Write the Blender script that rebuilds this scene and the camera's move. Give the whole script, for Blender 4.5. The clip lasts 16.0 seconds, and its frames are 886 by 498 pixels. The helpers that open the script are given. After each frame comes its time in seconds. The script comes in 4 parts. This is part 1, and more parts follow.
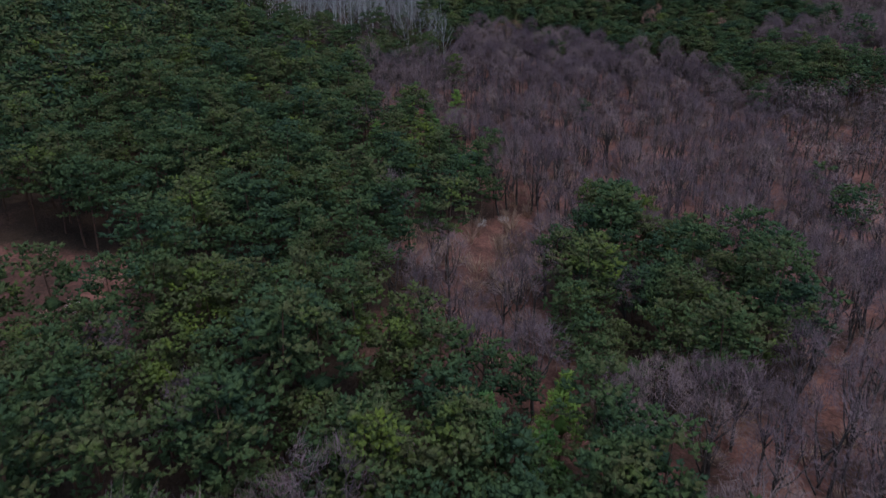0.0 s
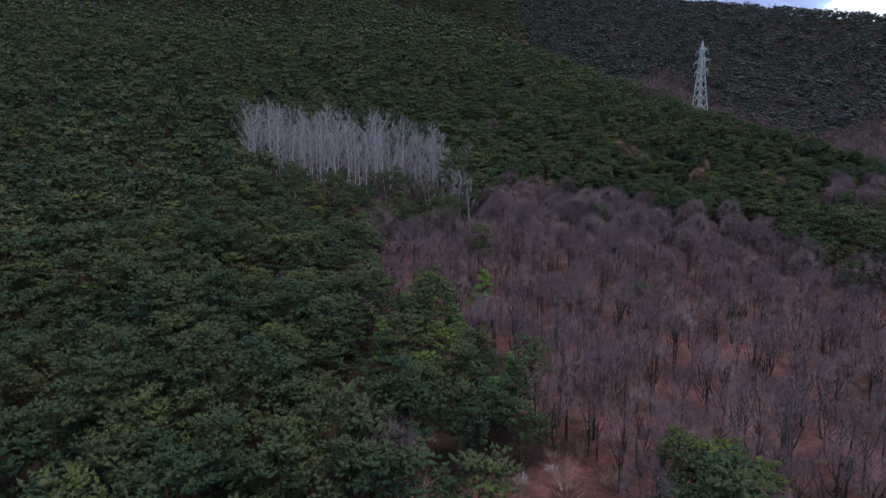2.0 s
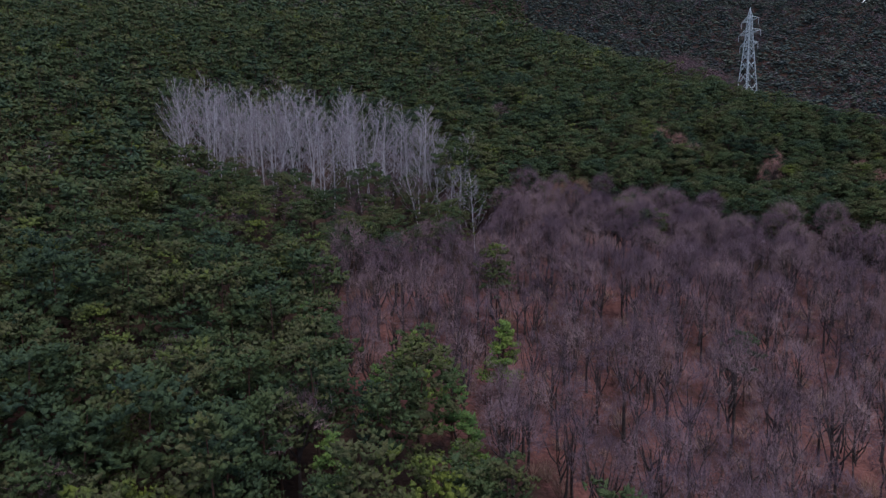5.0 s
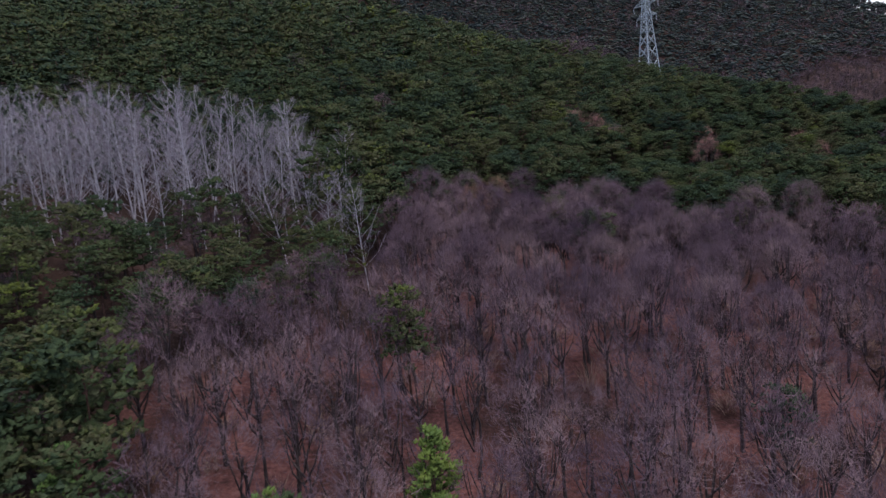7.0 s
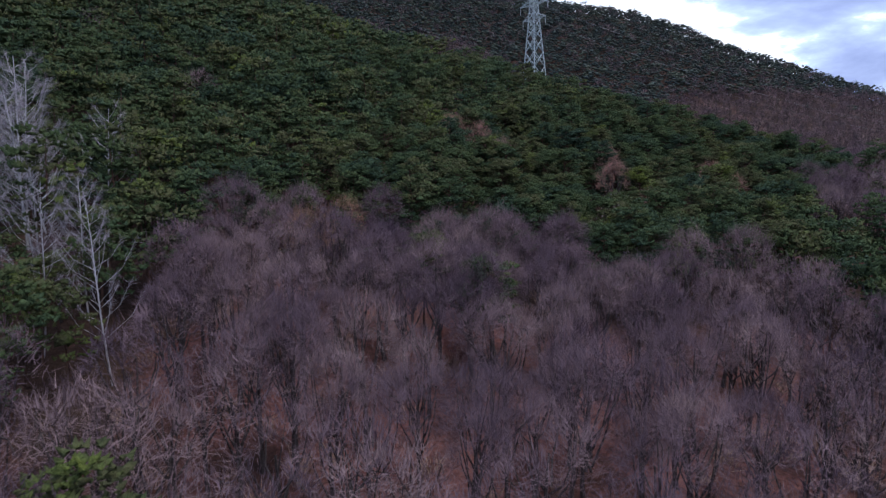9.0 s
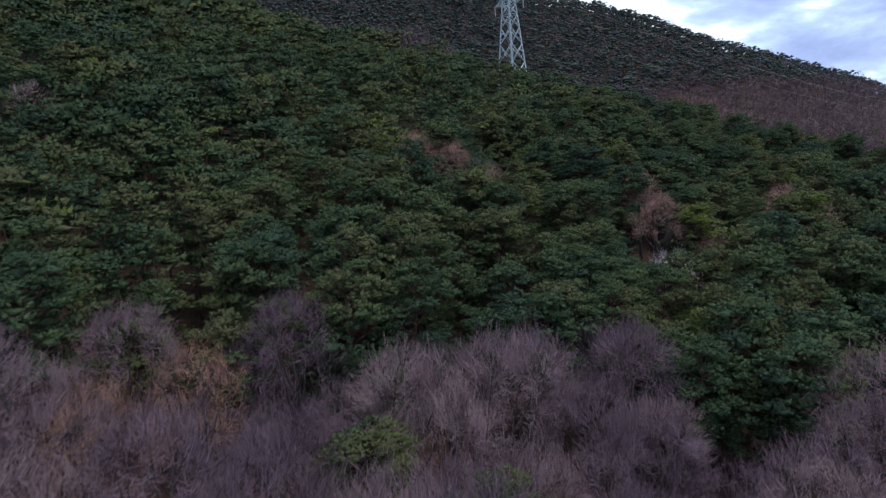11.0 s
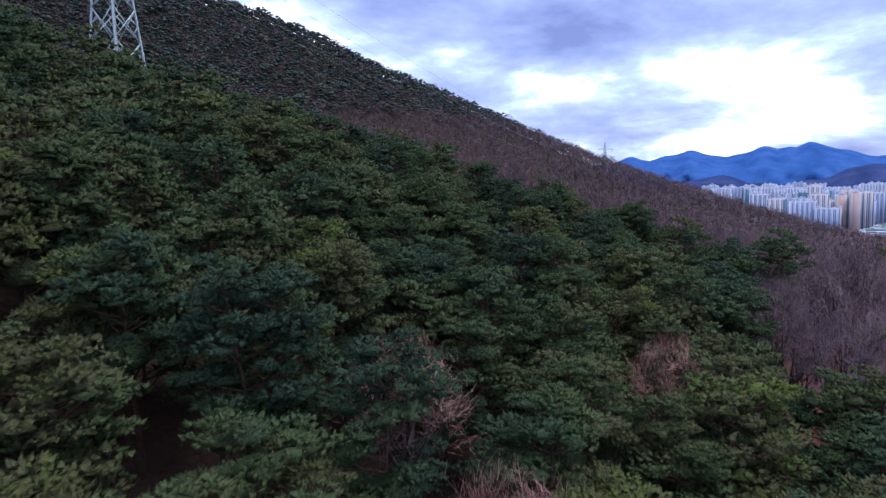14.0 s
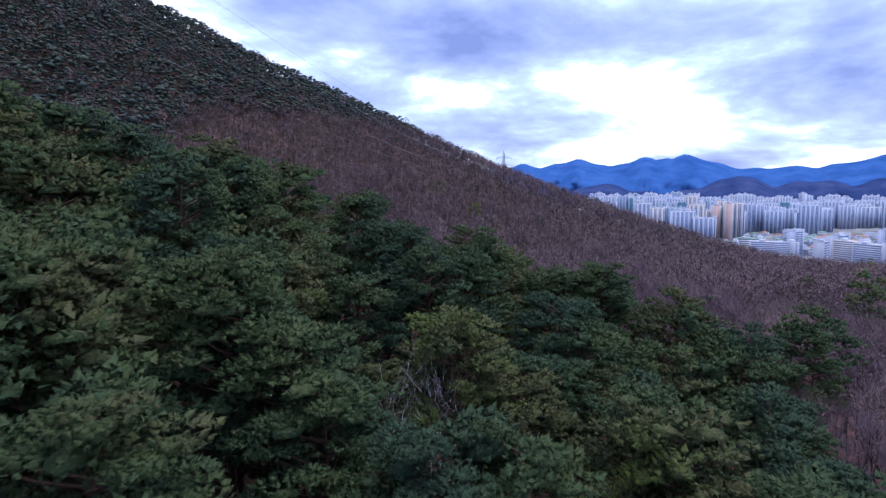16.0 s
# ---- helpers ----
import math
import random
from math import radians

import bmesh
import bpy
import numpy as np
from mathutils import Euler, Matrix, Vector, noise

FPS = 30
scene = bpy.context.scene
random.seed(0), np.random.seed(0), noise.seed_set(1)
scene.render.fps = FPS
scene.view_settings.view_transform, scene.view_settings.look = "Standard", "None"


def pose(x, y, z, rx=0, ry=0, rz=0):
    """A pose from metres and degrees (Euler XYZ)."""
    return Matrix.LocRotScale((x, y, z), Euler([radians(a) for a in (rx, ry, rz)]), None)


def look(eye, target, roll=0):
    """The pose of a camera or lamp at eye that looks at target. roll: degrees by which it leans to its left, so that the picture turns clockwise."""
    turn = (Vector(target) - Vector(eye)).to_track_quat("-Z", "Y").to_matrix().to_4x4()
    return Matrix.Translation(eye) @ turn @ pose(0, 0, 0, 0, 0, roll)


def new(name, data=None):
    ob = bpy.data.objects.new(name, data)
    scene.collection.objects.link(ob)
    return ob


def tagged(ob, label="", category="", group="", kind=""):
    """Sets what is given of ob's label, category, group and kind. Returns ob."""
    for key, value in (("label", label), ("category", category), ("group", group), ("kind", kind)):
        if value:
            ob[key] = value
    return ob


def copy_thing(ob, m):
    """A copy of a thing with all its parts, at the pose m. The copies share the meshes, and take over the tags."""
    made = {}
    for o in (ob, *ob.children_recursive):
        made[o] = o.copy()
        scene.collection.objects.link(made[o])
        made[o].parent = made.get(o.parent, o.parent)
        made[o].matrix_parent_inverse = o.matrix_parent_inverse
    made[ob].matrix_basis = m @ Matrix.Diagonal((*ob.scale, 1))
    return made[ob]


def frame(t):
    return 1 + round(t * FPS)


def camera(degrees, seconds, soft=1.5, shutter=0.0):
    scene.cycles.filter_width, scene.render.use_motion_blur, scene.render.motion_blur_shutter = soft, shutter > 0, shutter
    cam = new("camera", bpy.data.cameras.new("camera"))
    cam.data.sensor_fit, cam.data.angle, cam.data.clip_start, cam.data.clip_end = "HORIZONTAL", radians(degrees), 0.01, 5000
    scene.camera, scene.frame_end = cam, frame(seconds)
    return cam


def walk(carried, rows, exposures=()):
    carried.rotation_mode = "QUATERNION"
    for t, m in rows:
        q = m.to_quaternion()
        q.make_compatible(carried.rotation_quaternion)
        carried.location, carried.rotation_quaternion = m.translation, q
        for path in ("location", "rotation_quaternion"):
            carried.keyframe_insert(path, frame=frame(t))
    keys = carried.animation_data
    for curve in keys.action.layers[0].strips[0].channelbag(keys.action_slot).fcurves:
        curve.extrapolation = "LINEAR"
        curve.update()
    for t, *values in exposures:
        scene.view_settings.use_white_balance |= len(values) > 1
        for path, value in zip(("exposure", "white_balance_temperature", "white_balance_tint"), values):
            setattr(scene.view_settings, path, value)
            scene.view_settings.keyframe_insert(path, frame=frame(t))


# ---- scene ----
cam = camera(69.7, 16.0, soft=1.4, shutter=0.15)
METRES, EYE, TILT, LEAN, TURN = 240.0, 60.0, -18.0, 0.0, 0.0
ROWS = [
    (0.0, 0.0, 0.0, 0.0, 0.0, 0.0, -0.0),
    (0.5, 0.0003, 0.0271, 0.0163, 0.06, 3.39, 0.09),
    (1.0, 0.0005, 0.0534, 0.032, 0.1, 7.16, 0.13),
    (1.5, -0.0, 0.0789, 0.0482, 0.3, 11.19, -2.96),
    (2.0, -0.0008, 0.1045, 0.0626, 2.02, 11.55, -0.85),
    (2.5, -0.002, 0.1314, 0.0711, 2.14, 11.59, -0.51),
    (3.0, -0.0031, 0.1591, 0.0799, 2.16, 11.64, -0.53),
    (3.5, -0.004, 0.187, 0.0887, 2.18, 11.69, -0.53),
    (6.0, -0.008, 0.3279, 0.1327, 0.56, 11.77, 2.19),
    (6.5, -0.007, 0.3582, 0.1431, -1.36, 11.8, 4.6),
    (7.0, -0.0033, 0.3879, 0.1534, -6.48, 11.71, 7.6),
    (7.5, 0.0028, 0.4164, 0.1635, -11.28, 11.48, 8.74),
    (8.0, 0.0116, 0.444, 0.1737, -15.64, 11.12, 9.76),
    (10.5, 0.0684, 0.5835, 0.235, -20.29, 10.51, 6.53),
    (11.0, 0.0815, 0.6111, 0.253, -21.44, 10.41, 11.01),
    (11.5, 0.0967, 0.6382, 0.27, -25.21, 9.97, 12.5),
    (12.0, 0.1141, 0.6647, 0.2879, -28.68, 9.39, 11.32),
    (12.5, 0.1325, 0.6939, 0.2991, -29.37, 9.32, 10.98),
    (13.0, 0.1525, 0.7207, 0.3082, -37.95, 7.94, 19.89),
    (13.5, 0.1761, 0.7411, 0.3157, -49.19, 5.41, 19.41),
    (14.0, 0.2022, 0.7591, 0.3248, -51.18, 4.9, 15.92),
    (14.5, 0.2285, 0.7761, 0.334, -54.08, 4.24, 19.42),
    (15.0, 0.2494, 0.7874, 0.3402, -57.95, 3.22, 18.1),
    (15.5, 0.2731, 0.799, 0.348, -59.77, 2.75, 18.18),
    (16.0, 0.2974, 0.8109, 0.3532, -60.9, 2.46, 16.26),
]
walk(cam, [(t, pose(0, 0, EYE, TILT, LEAN, TURN) @ pose(METRES * x, METRES * y, METRES * z, 90 + pitch, roll, yaw)) for t, x, y, z, yaw, pitch, roll in ROWS],
     exposures=[(0.0, -0.22, 6300, -1), (1.5, -0.13, 6250, 7), (3.5, -0.11, 6400, 12), (7.0, -0.06, 6700, 19), (8.0, -0.04, 6350, 17), (10.5, 0.06, 6400, 8), (12.5, 0.1, 6350, 12), (14.0, 0.2, 6200, 15), (16.0, 0.27, 6050, 15)])

# ---- world, sun ----
world = bpy.data.worlds.new("sky")
scene.world = world
world.use_nodes = True
wt = world.node_tree
wt.nodes.clear()


def node(tree, kind, **inputs):
    n = tree.nodes.new(kind)
    for key, value in inputs.items():
        n.inputs[key.replace("_", " ")].default_value = value
    return n


def link(tree, a, b):
    tree.links.new(a, b)


SUN_AZ, SUN_EL = 125.0, 70.0
nishita = wt.nodes.new("ShaderNodeTexSky")
nishita.sky_type = "NISHITA"
nishita.sun_disc = False
nishita.sun_elevation = radians(SUN_EL)
nishita.sun_rotation = radians(SUN_AZ)
clear_sky = node(wt, "ShaderNodeBackground", Strength=0.1)
link(wt, nishita.outputs["Color"], clear_sky.inputs["Color"])
# clouds: a flat deck seen in perspective
coord = wt.nodes.new("ShaderNodeTexCoord")
sep = wt.nodes.new("ShaderNodeSeparateXYZ")
link(wt, coord.outputs["Generated"], sep.inputs[0])
lift = wt.nodes.new("ShaderNodeMath")
lift.operation = "ADD"
lift.inputs[1].default_value = 0.24
link(wt, sep.outputs["Z"], lift.inputs[0])
low = wt.nodes.new("ShaderNodeMath")
low.operation = "MAXIMUM"
low.inputs[1].default_value = 0.05
link(wt, lift.outputs[0], low.inputs[0])
flat = []
for axis in ("X", "Y"):
    d = wt.nodes.new("ShaderNodeMath")
    d.operation = "DIVIDE"
    link(wt, sep.outputs[axis], d.inputs[0])
    link(wt, low.outputs[0], d.inputs[1])
    flat.append(d)
deck = wt.nodes.new("ShaderNodeCombineXYZ")
link(wt, flat[0].outputs[0], deck.inputs["X"])
link(wt, flat[1].outputs[0], deck.inputs["Y"])
deck.inputs["Z"].default_value = 3.7
billow = node(wt, "ShaderNodeTexNoise", Scale=1.3, Detail=10.0, Roughness=0.56, Distortion=0.15)
link(wt, deck.outputs[0], billow.inputs["Vector"])
cloud_ramp = wt.nodes.new("ShaderNodeValToRGB")
els = cloud_ramp.color_ramp.elements
els[0].position, els[0].color = 0.3, (0.2, 0.27, 0.6, 1)
els[1].position, els[1].color = 0.6, (1.4, 1.5, 1.65, 1)
mid = els.new(0.44)
mid.color = (0.42, 0.53, 0.92, 1)
mid = els.new(0.49)
mid.color = (0.55, 0.7, 1.12, 1)
mid = els.new(0.525)
mid.color = (0.72, 0.92, 1.32, 1)
mid = els.new(0.545)
mid.color = (1.15, 1.28, 1.52, 1)
link(wt, billow.outputs["Fac"], cloud_ramp.inputs["Fac"])
cloud = node(wt, "ShaderNodeBackground", Strength=1.1)
link(wt, cloud_ramp.outputs["Color"], cloud.inputs["Color"])
sky_mix = node(wt, "ShaderNodeMixShader", Fac=0.85)
link(wt, clear_sky.outputs[0], sky_mix.inputs[1])
link(wt, cloud.outputs[0], sky_mix.inputs[2])
wout = wt.nodes.new("ShaderNodeOutputWorld")
link(wt, sky_mix.outputs[0], wout.inputs["Surface"])

sun = new("sun", bpy.data.lights.new("sun", "SUN"))
sun.data.energy, sun.data.angle, sun.data.color = 1.9, radians(30), (1.0, 0.95, 0.88)
sa, se = radians(SUN_AZ), radians(SUN_EL)
sun.matrix_world = look((math.sin(sa) * math.cos(se) * 50, math.cos(sa) * math.cos(se) * 50, math.sin(se) * 50), (0, 0, 0))


# ---- materials ----
def surface(name, stops, scale=1.0, detail=5.0, rough=0.8, spec=0.2, bump=0.0, bump_scale=8.0, island=0.0, each=0.0, metal=0.0, fine=0.0, fine_scale=6.0):
    """A procedural surface: colours by a broad noise in metres, with finer grain, per-piece variation and relief."""
    m = bpy.data.materials.new(name)
    m.use_nodes = True
    t = m.node_tree
    b = t.nodes["Principled BSDF"]
    b.inputs["Roughness"].default_value = rough
    b.inputs["Metallic"].default_value = metal
    b.inputs["Specular IOR Level"].default_value = spec
    geo = t.nodes.new("ShaderNodeNewGeometry")
    broad = node(t, "ShaderNodeTexNoise", Scale=scale, Detail=detail, Roughness=0.6)
    link(t, geo.outputs["Position"], broad.inputs["Vector"])
    ramp = t.nodes.new("ShaderNodeValToRGB")
    e = ramp.color_ramp.elements
    e[0].position, e[0].color = stops[0][0], (*stops[0][1], 1)
    e[1].position, e[1].color = stops[-1][0], (*stops[-1][1], 1)
    for p, c in stops[1:-1]:
        k = e.new(p)
        k.color = (*c, 1)
    value = broad.outputs["Fac"]

    def shift(source, amount):
        nonlocal value
        a = t.nodes.new("ShaderNodeMath")
        a.operation = "MULTIPLY_ADD"
        a.inputs[1].default_value = amount
        link(t, source, a.inputs[0])
        link(t, value, a.inputs[2])
        s = t.nodes.new("ShaderNodeMath")
        s.operation = "SUBTRACT"
        s.inputs[1].default_value = amount / 2
        link(t, a.outputs[0], s.inputs[0])
        value = s.outputs[0]

    if island:
        shift(geo.outputs["Random Per Island"], island)
    if each:
        info = t.nodes.new("ShaderNodeObjectInfo")
        own = t.nodes.new("ShaderNodeAttribute")
        own.attribute_name = "tone"
        both = t.nodes.new("ShaderNodeMath")
        both.operation = "ADD"
        link(t, info.outputs["Random"], both.inputs[0])
        link(t, own.outputs["Fac"], both.inputs[1])
        wrap = t.nodes.new("ShaderNodeMath")
        wrap.operation = "FRACT"
        link(t, both.outputs[0], wrap.inputs[0])
        shift(wrap.outputs[0], each)
    if fine:
        grain = node(t, "ShaderNodeTexNoise", Scale=fine_scale, Detail=4.0)
        link(t, geo.outputs["Position"], grain.inputs["Vector"])
        shift(grain.outputs["Fac"], fine)
    link(t, value, ramp.inputs["Fac"])
    link(t, ramp.outputs["Color"], b.inputs["Base Color"])
    if bump:
        rn = node(t, "ShaderNodeTexNoise", Scale=bump_scale, Detail=4.0)
        link(t, geo.outputs["Position"], rn.inputs["Vector"])
        bp = node(t, "ShaderNodeBump", Strength=bump, Distance=0.3)
        link(t, rn.outputs["Fac"], bp.inputs["Height"])
        link(t, bp.outputs["Normal"], b.inputs["Normal"])
    return m


NEEDLES = surface("pine needles", [(0.3, (0.033, 0.058, 0.037)), (0.42, (0.044, 0.071, 0.035)), (0.52, (0.057, 0.082, 0.034)), (0.61, (0.076, 0.077, 0.038)), (0.68, (0.077, 0.1, 0.033)), (0.8, (0.112, 0.14, 0.027))],
                  scale=0.12, detail=2, rough=0.8, spec=0.1, island=0.05, each=0.17, fine=0.2, fine_scale=2.5, bump=0.9, bump_scale=5.0)
# Same pines as NEEDLES, with far haze and shade put into the colour.
HAZED_NEEDLES = surface("haze-tinted pine needles", [(0.3, (0.034, 0.048, 0.048)), (0.5, (0.047, 0.063, 0.056)), (0.75, (0.072, 0.086, 0.062))],
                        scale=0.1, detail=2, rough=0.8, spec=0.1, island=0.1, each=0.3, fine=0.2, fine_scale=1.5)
PINE_BARK = surface("pine bark", [(0.3, (0.05, 0.032, 0.028)), (0.7, (0.13, 0.07, 0.05))], scale=2.0, rough=0.9, bump=0.5)
OAK_BARK = surface("grey bark", [(0.3, (0.035, 0.028, 0.028)), (0.7, (0.085, 0.068, 0.065))], scale=2.0, rough=0.9, bump=0.5)
TWIGS = surface("bare twigs", [(0.2, (0.094, 0.066, 0.084)), (0.42, (0.136, 0.093, 0.112)), (0.58, (0.17, 0.116, 0.13)), (0.8, (0.225, 0.158, 0.158))],
                scale=0.14, detail=3, rough=0.9, spec=0.1, island=0.2, each=0.45)
PINK_TWIGS = surface("pinkish withered twigs", [(0.25, (0.25, 0.125, 0.11)), (0.7, (0.4, 0.235, 0.2))], scale=0.3, rough=0.9, spec=0.1, island=0.3)
BIRCH_BARK = surface("white bark", [(0.3, (0.3, 0.28, 0.3)), (0.5, (0.44, 0.42, 0.44)), (0.75, (0.57, 0.55, 0.57))], scale=1.5, rough=0.8, fine=0.2)
BIRCH_TWIGS = surface("pale grey twigs", [(0.25, (0.225, 0.2, 0.222)), (0.7, (0.35, 0.315, 0.345))], scale=0.3, rough=0.9, spec=0.1, island=0.3)
LITTER = surface("leaf litter", [(0.3, (0.055, 0.03, 0.026)), (0.48, (0.105, 0.047, 0.043)), (0.6, (0.175, 0.077, 0.068)), (0.75, (0.24, 0.132, 0.112))],
                 scale=0.12, detail=8, rough=0.95, spec=0.1, fine=0.35, fine_scale=2.5, bump=0.8, bump_scale=3.0)


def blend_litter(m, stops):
    """Pine needle litter, darkened further for the shade in gaps, where the leaf cover is low, with a ragged edge."""
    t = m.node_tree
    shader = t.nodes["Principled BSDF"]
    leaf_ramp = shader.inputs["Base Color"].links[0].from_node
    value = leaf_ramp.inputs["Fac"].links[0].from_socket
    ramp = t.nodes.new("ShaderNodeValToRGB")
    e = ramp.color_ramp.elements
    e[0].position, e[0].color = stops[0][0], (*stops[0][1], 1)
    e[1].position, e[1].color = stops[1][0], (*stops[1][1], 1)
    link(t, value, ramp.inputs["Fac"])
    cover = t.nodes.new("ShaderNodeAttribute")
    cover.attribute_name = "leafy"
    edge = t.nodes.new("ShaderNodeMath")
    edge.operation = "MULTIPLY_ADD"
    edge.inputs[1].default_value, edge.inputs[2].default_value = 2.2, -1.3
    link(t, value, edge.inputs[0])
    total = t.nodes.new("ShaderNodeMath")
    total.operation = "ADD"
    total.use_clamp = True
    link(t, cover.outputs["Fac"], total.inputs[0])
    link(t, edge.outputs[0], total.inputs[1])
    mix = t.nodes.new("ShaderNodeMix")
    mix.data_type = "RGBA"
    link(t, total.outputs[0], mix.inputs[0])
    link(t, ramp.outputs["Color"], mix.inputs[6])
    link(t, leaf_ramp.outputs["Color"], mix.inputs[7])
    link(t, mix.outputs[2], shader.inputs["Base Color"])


# Needle-litter browns, lowered to put the shade between crowns into the ground.
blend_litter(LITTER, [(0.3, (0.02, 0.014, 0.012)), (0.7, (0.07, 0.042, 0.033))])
STEEL = surface("galvanised steel", [(0.3, (0.36, 0.43, 0.45)), (0.7, (0.5, 0.57, 0.58))], scale=0.8, rough=0.55, metal=0.3, spec=0.4)
CERAMIC = surface("grey insulator", [(0.3, (0.3, 0.33, 0.35)), (0.7, (0.42, 0.45, 0.46))], scale=2.0, rough=0.4, spec=0.5)


# ---- mesh helpers ----
def mesh_of(name, v, f, mats, slot=None, smooth=False):
    me = bpy.data.meshes.new(name)
    v = np.asarray(v, dtype=np.float32)
    f = np.asarray(f, dtype=np.int32)
    me.vertices.add(len(v))
    me.vertices.foreach_set("co", v.ravel())
    me.loops.add(f.size)
    me.loops.foreach_set("vertex_index", f.ravel())
    me.polygons.add(len(f))
    me.polygons.foreach_set("loop_start", np.arange(0, f.size, f.shape[1], dtype=np.int32))
    for m in mats:
        me.materials.append(m)
    if slot is not None:
        me.polygons.foreach_set("material_index", np.asarray(slot, dtype=np.int32))
    if smooth:
        me.polygons.foreach_set("use_smooth", np.ones(len(f), dtype=bool))
    me.update(calc_edges=True)
    return me


def join(parts):
    vs, fs, n = [], [], 0
    for v, f in parts:
        vs.append(v)
        fs.append(np.asarray(f) + n)
        n += len(v)
    return np.concatenate(vs), np.concatenate(fs)


def unit(a):
    return a / np.maximum(np.linalg.norm(a, axis=-1, keepdims=True), 1e-9)


def tube(points, radii, sides):
    """A tapered tube of triangles along a line of points."""
    p = np.asarray(points, dtype=float)
    d = unit(np.gradient(p, axis=0))
    s = unit(np.cross(d, (0.31, 0.93, 0.21)))
    u = np.cross(d, s)
    a = np.arange(sides) * 2 * np.pi / sides
    r = np.asarray(radii)[:, None, None]
    v = p[:, None, :] + r * (np.cos(a)[None, :, None] * s[:, None, :] + np.sin(a)[None, :, None] * u[:, None, :])
    f = []
    for i in range(len(p) - 1):
        for j in range(sides):
            k = (j + 1) % sides
            a0, a1, b0, b1 = i * sides + j, i * sides + k, (i + 1) * sides + j, (i + 1) * sides + k
            f += [(a0, a1, b1), (a0, b1, b0)]
    return v.reshape(-1, 3), np.array(f)


def slivers(start, way, length, width, rng, face=None, jitter=0.5):
    """Thin pointed triangles, one for each start, turned towards a given side."""
    if face is None:
        face = rng.normal(size=start.shape)
    else:
        face = face + rng.normal(0, jitter, start.shape)
    side = unit(np.cross(way, face)) * (width / 2)[:, None]
    v = np.stack([start - side, start + side, start + way * length[:, None]], axis=1).reshape(-1, 3)
    return v, np.arange(len(v)).reshape(-1, 3)


# ---- terrain ----
RELIEF = [[17, 21, 24, 27, 28, 26, 21, 15, 8],
          [18, 17, 15, 15, 17, 16, 12, 10, 8],
          [19, 13, 7, 2, 4, 4, 4, 6, 9],
          [20, 12, 3, -5, -8, -8, -1, 5, 10],
          [21, 12, 4, -3, -3, -3, 2, 7, 10],
          [23, 14, 7, 5, 2, 4, 6, 8, 10],
          [25, 20, 15, 22, 22, 16, 12, 11, 9],
          [30, 31, 33, 39, 41, 33, 24, 16, 9],
          [35, 43, 51, 55, 55, 48, 36, 23, 8]]
BACK = [115.0, 6.5, 49.5, -2.9, 0.3, 4.7, -3.5, -1.9, -2.8, -2.6]
CREST = [(150, 185), (125, 215), (105, 241), (80, 264), (64, 292), (45, 332), (15, 390), (-20, 470)]
RIDGE = [(380, 130), (420, 215), (456, 300), (437, 374), (400, 421), (345, 475), (345, 540), (300, 575), (235, 670), (150, 800)]
PLAIN = -38.0


def spline(u, n):
    u = np.clip(u, 1.0, n - 2.001)
    i = np.floor(u).astype(int)
    f = u - i
    return i, ((1 - f) ** 3 / 6, (3 * f ** 3 - 6 * f ** 2 + 4) / 6, (-3 * f ** 3 + 3 * f ** 2 + 3 * f + 1) / 6, f ** 3 / 6)


def ramp01(a):
    a = np.clip(a, 0, 1)
    return a * a * (3 - 2 * a)


def beyond(x, y, line):
    """The distance from a line in plan, positive on the right of its run."""
    best, sign = np.full(np.shape(x), 1e9), np.ones(np.shape(x))
    last = len(line) - 2
    for k, ((ax, ay), (bx, by)) in enumerate(zip(line, line[1:])):
        dx, dy = bx - ax, by - ay
        s = np.clip(((x - ax) * dx + (y - ay) * dy) / (dx * dx + dy * dy), 0 if k else -9, 9 if k == last else 1)
        ex, ey = x - ax - s * dx, y - ay - s * dy
        d = np.hypot(ex, ey)
        m = d < best
        best, sign = np.where(m, d, best), np.where(m, np.where(dx * ey - dy * ex < 0, 1, -1), sign)
    return best * sign


def soft(s, w=6.0):
    return 0.5 * (s + np.sqrt(s * s + w * w))


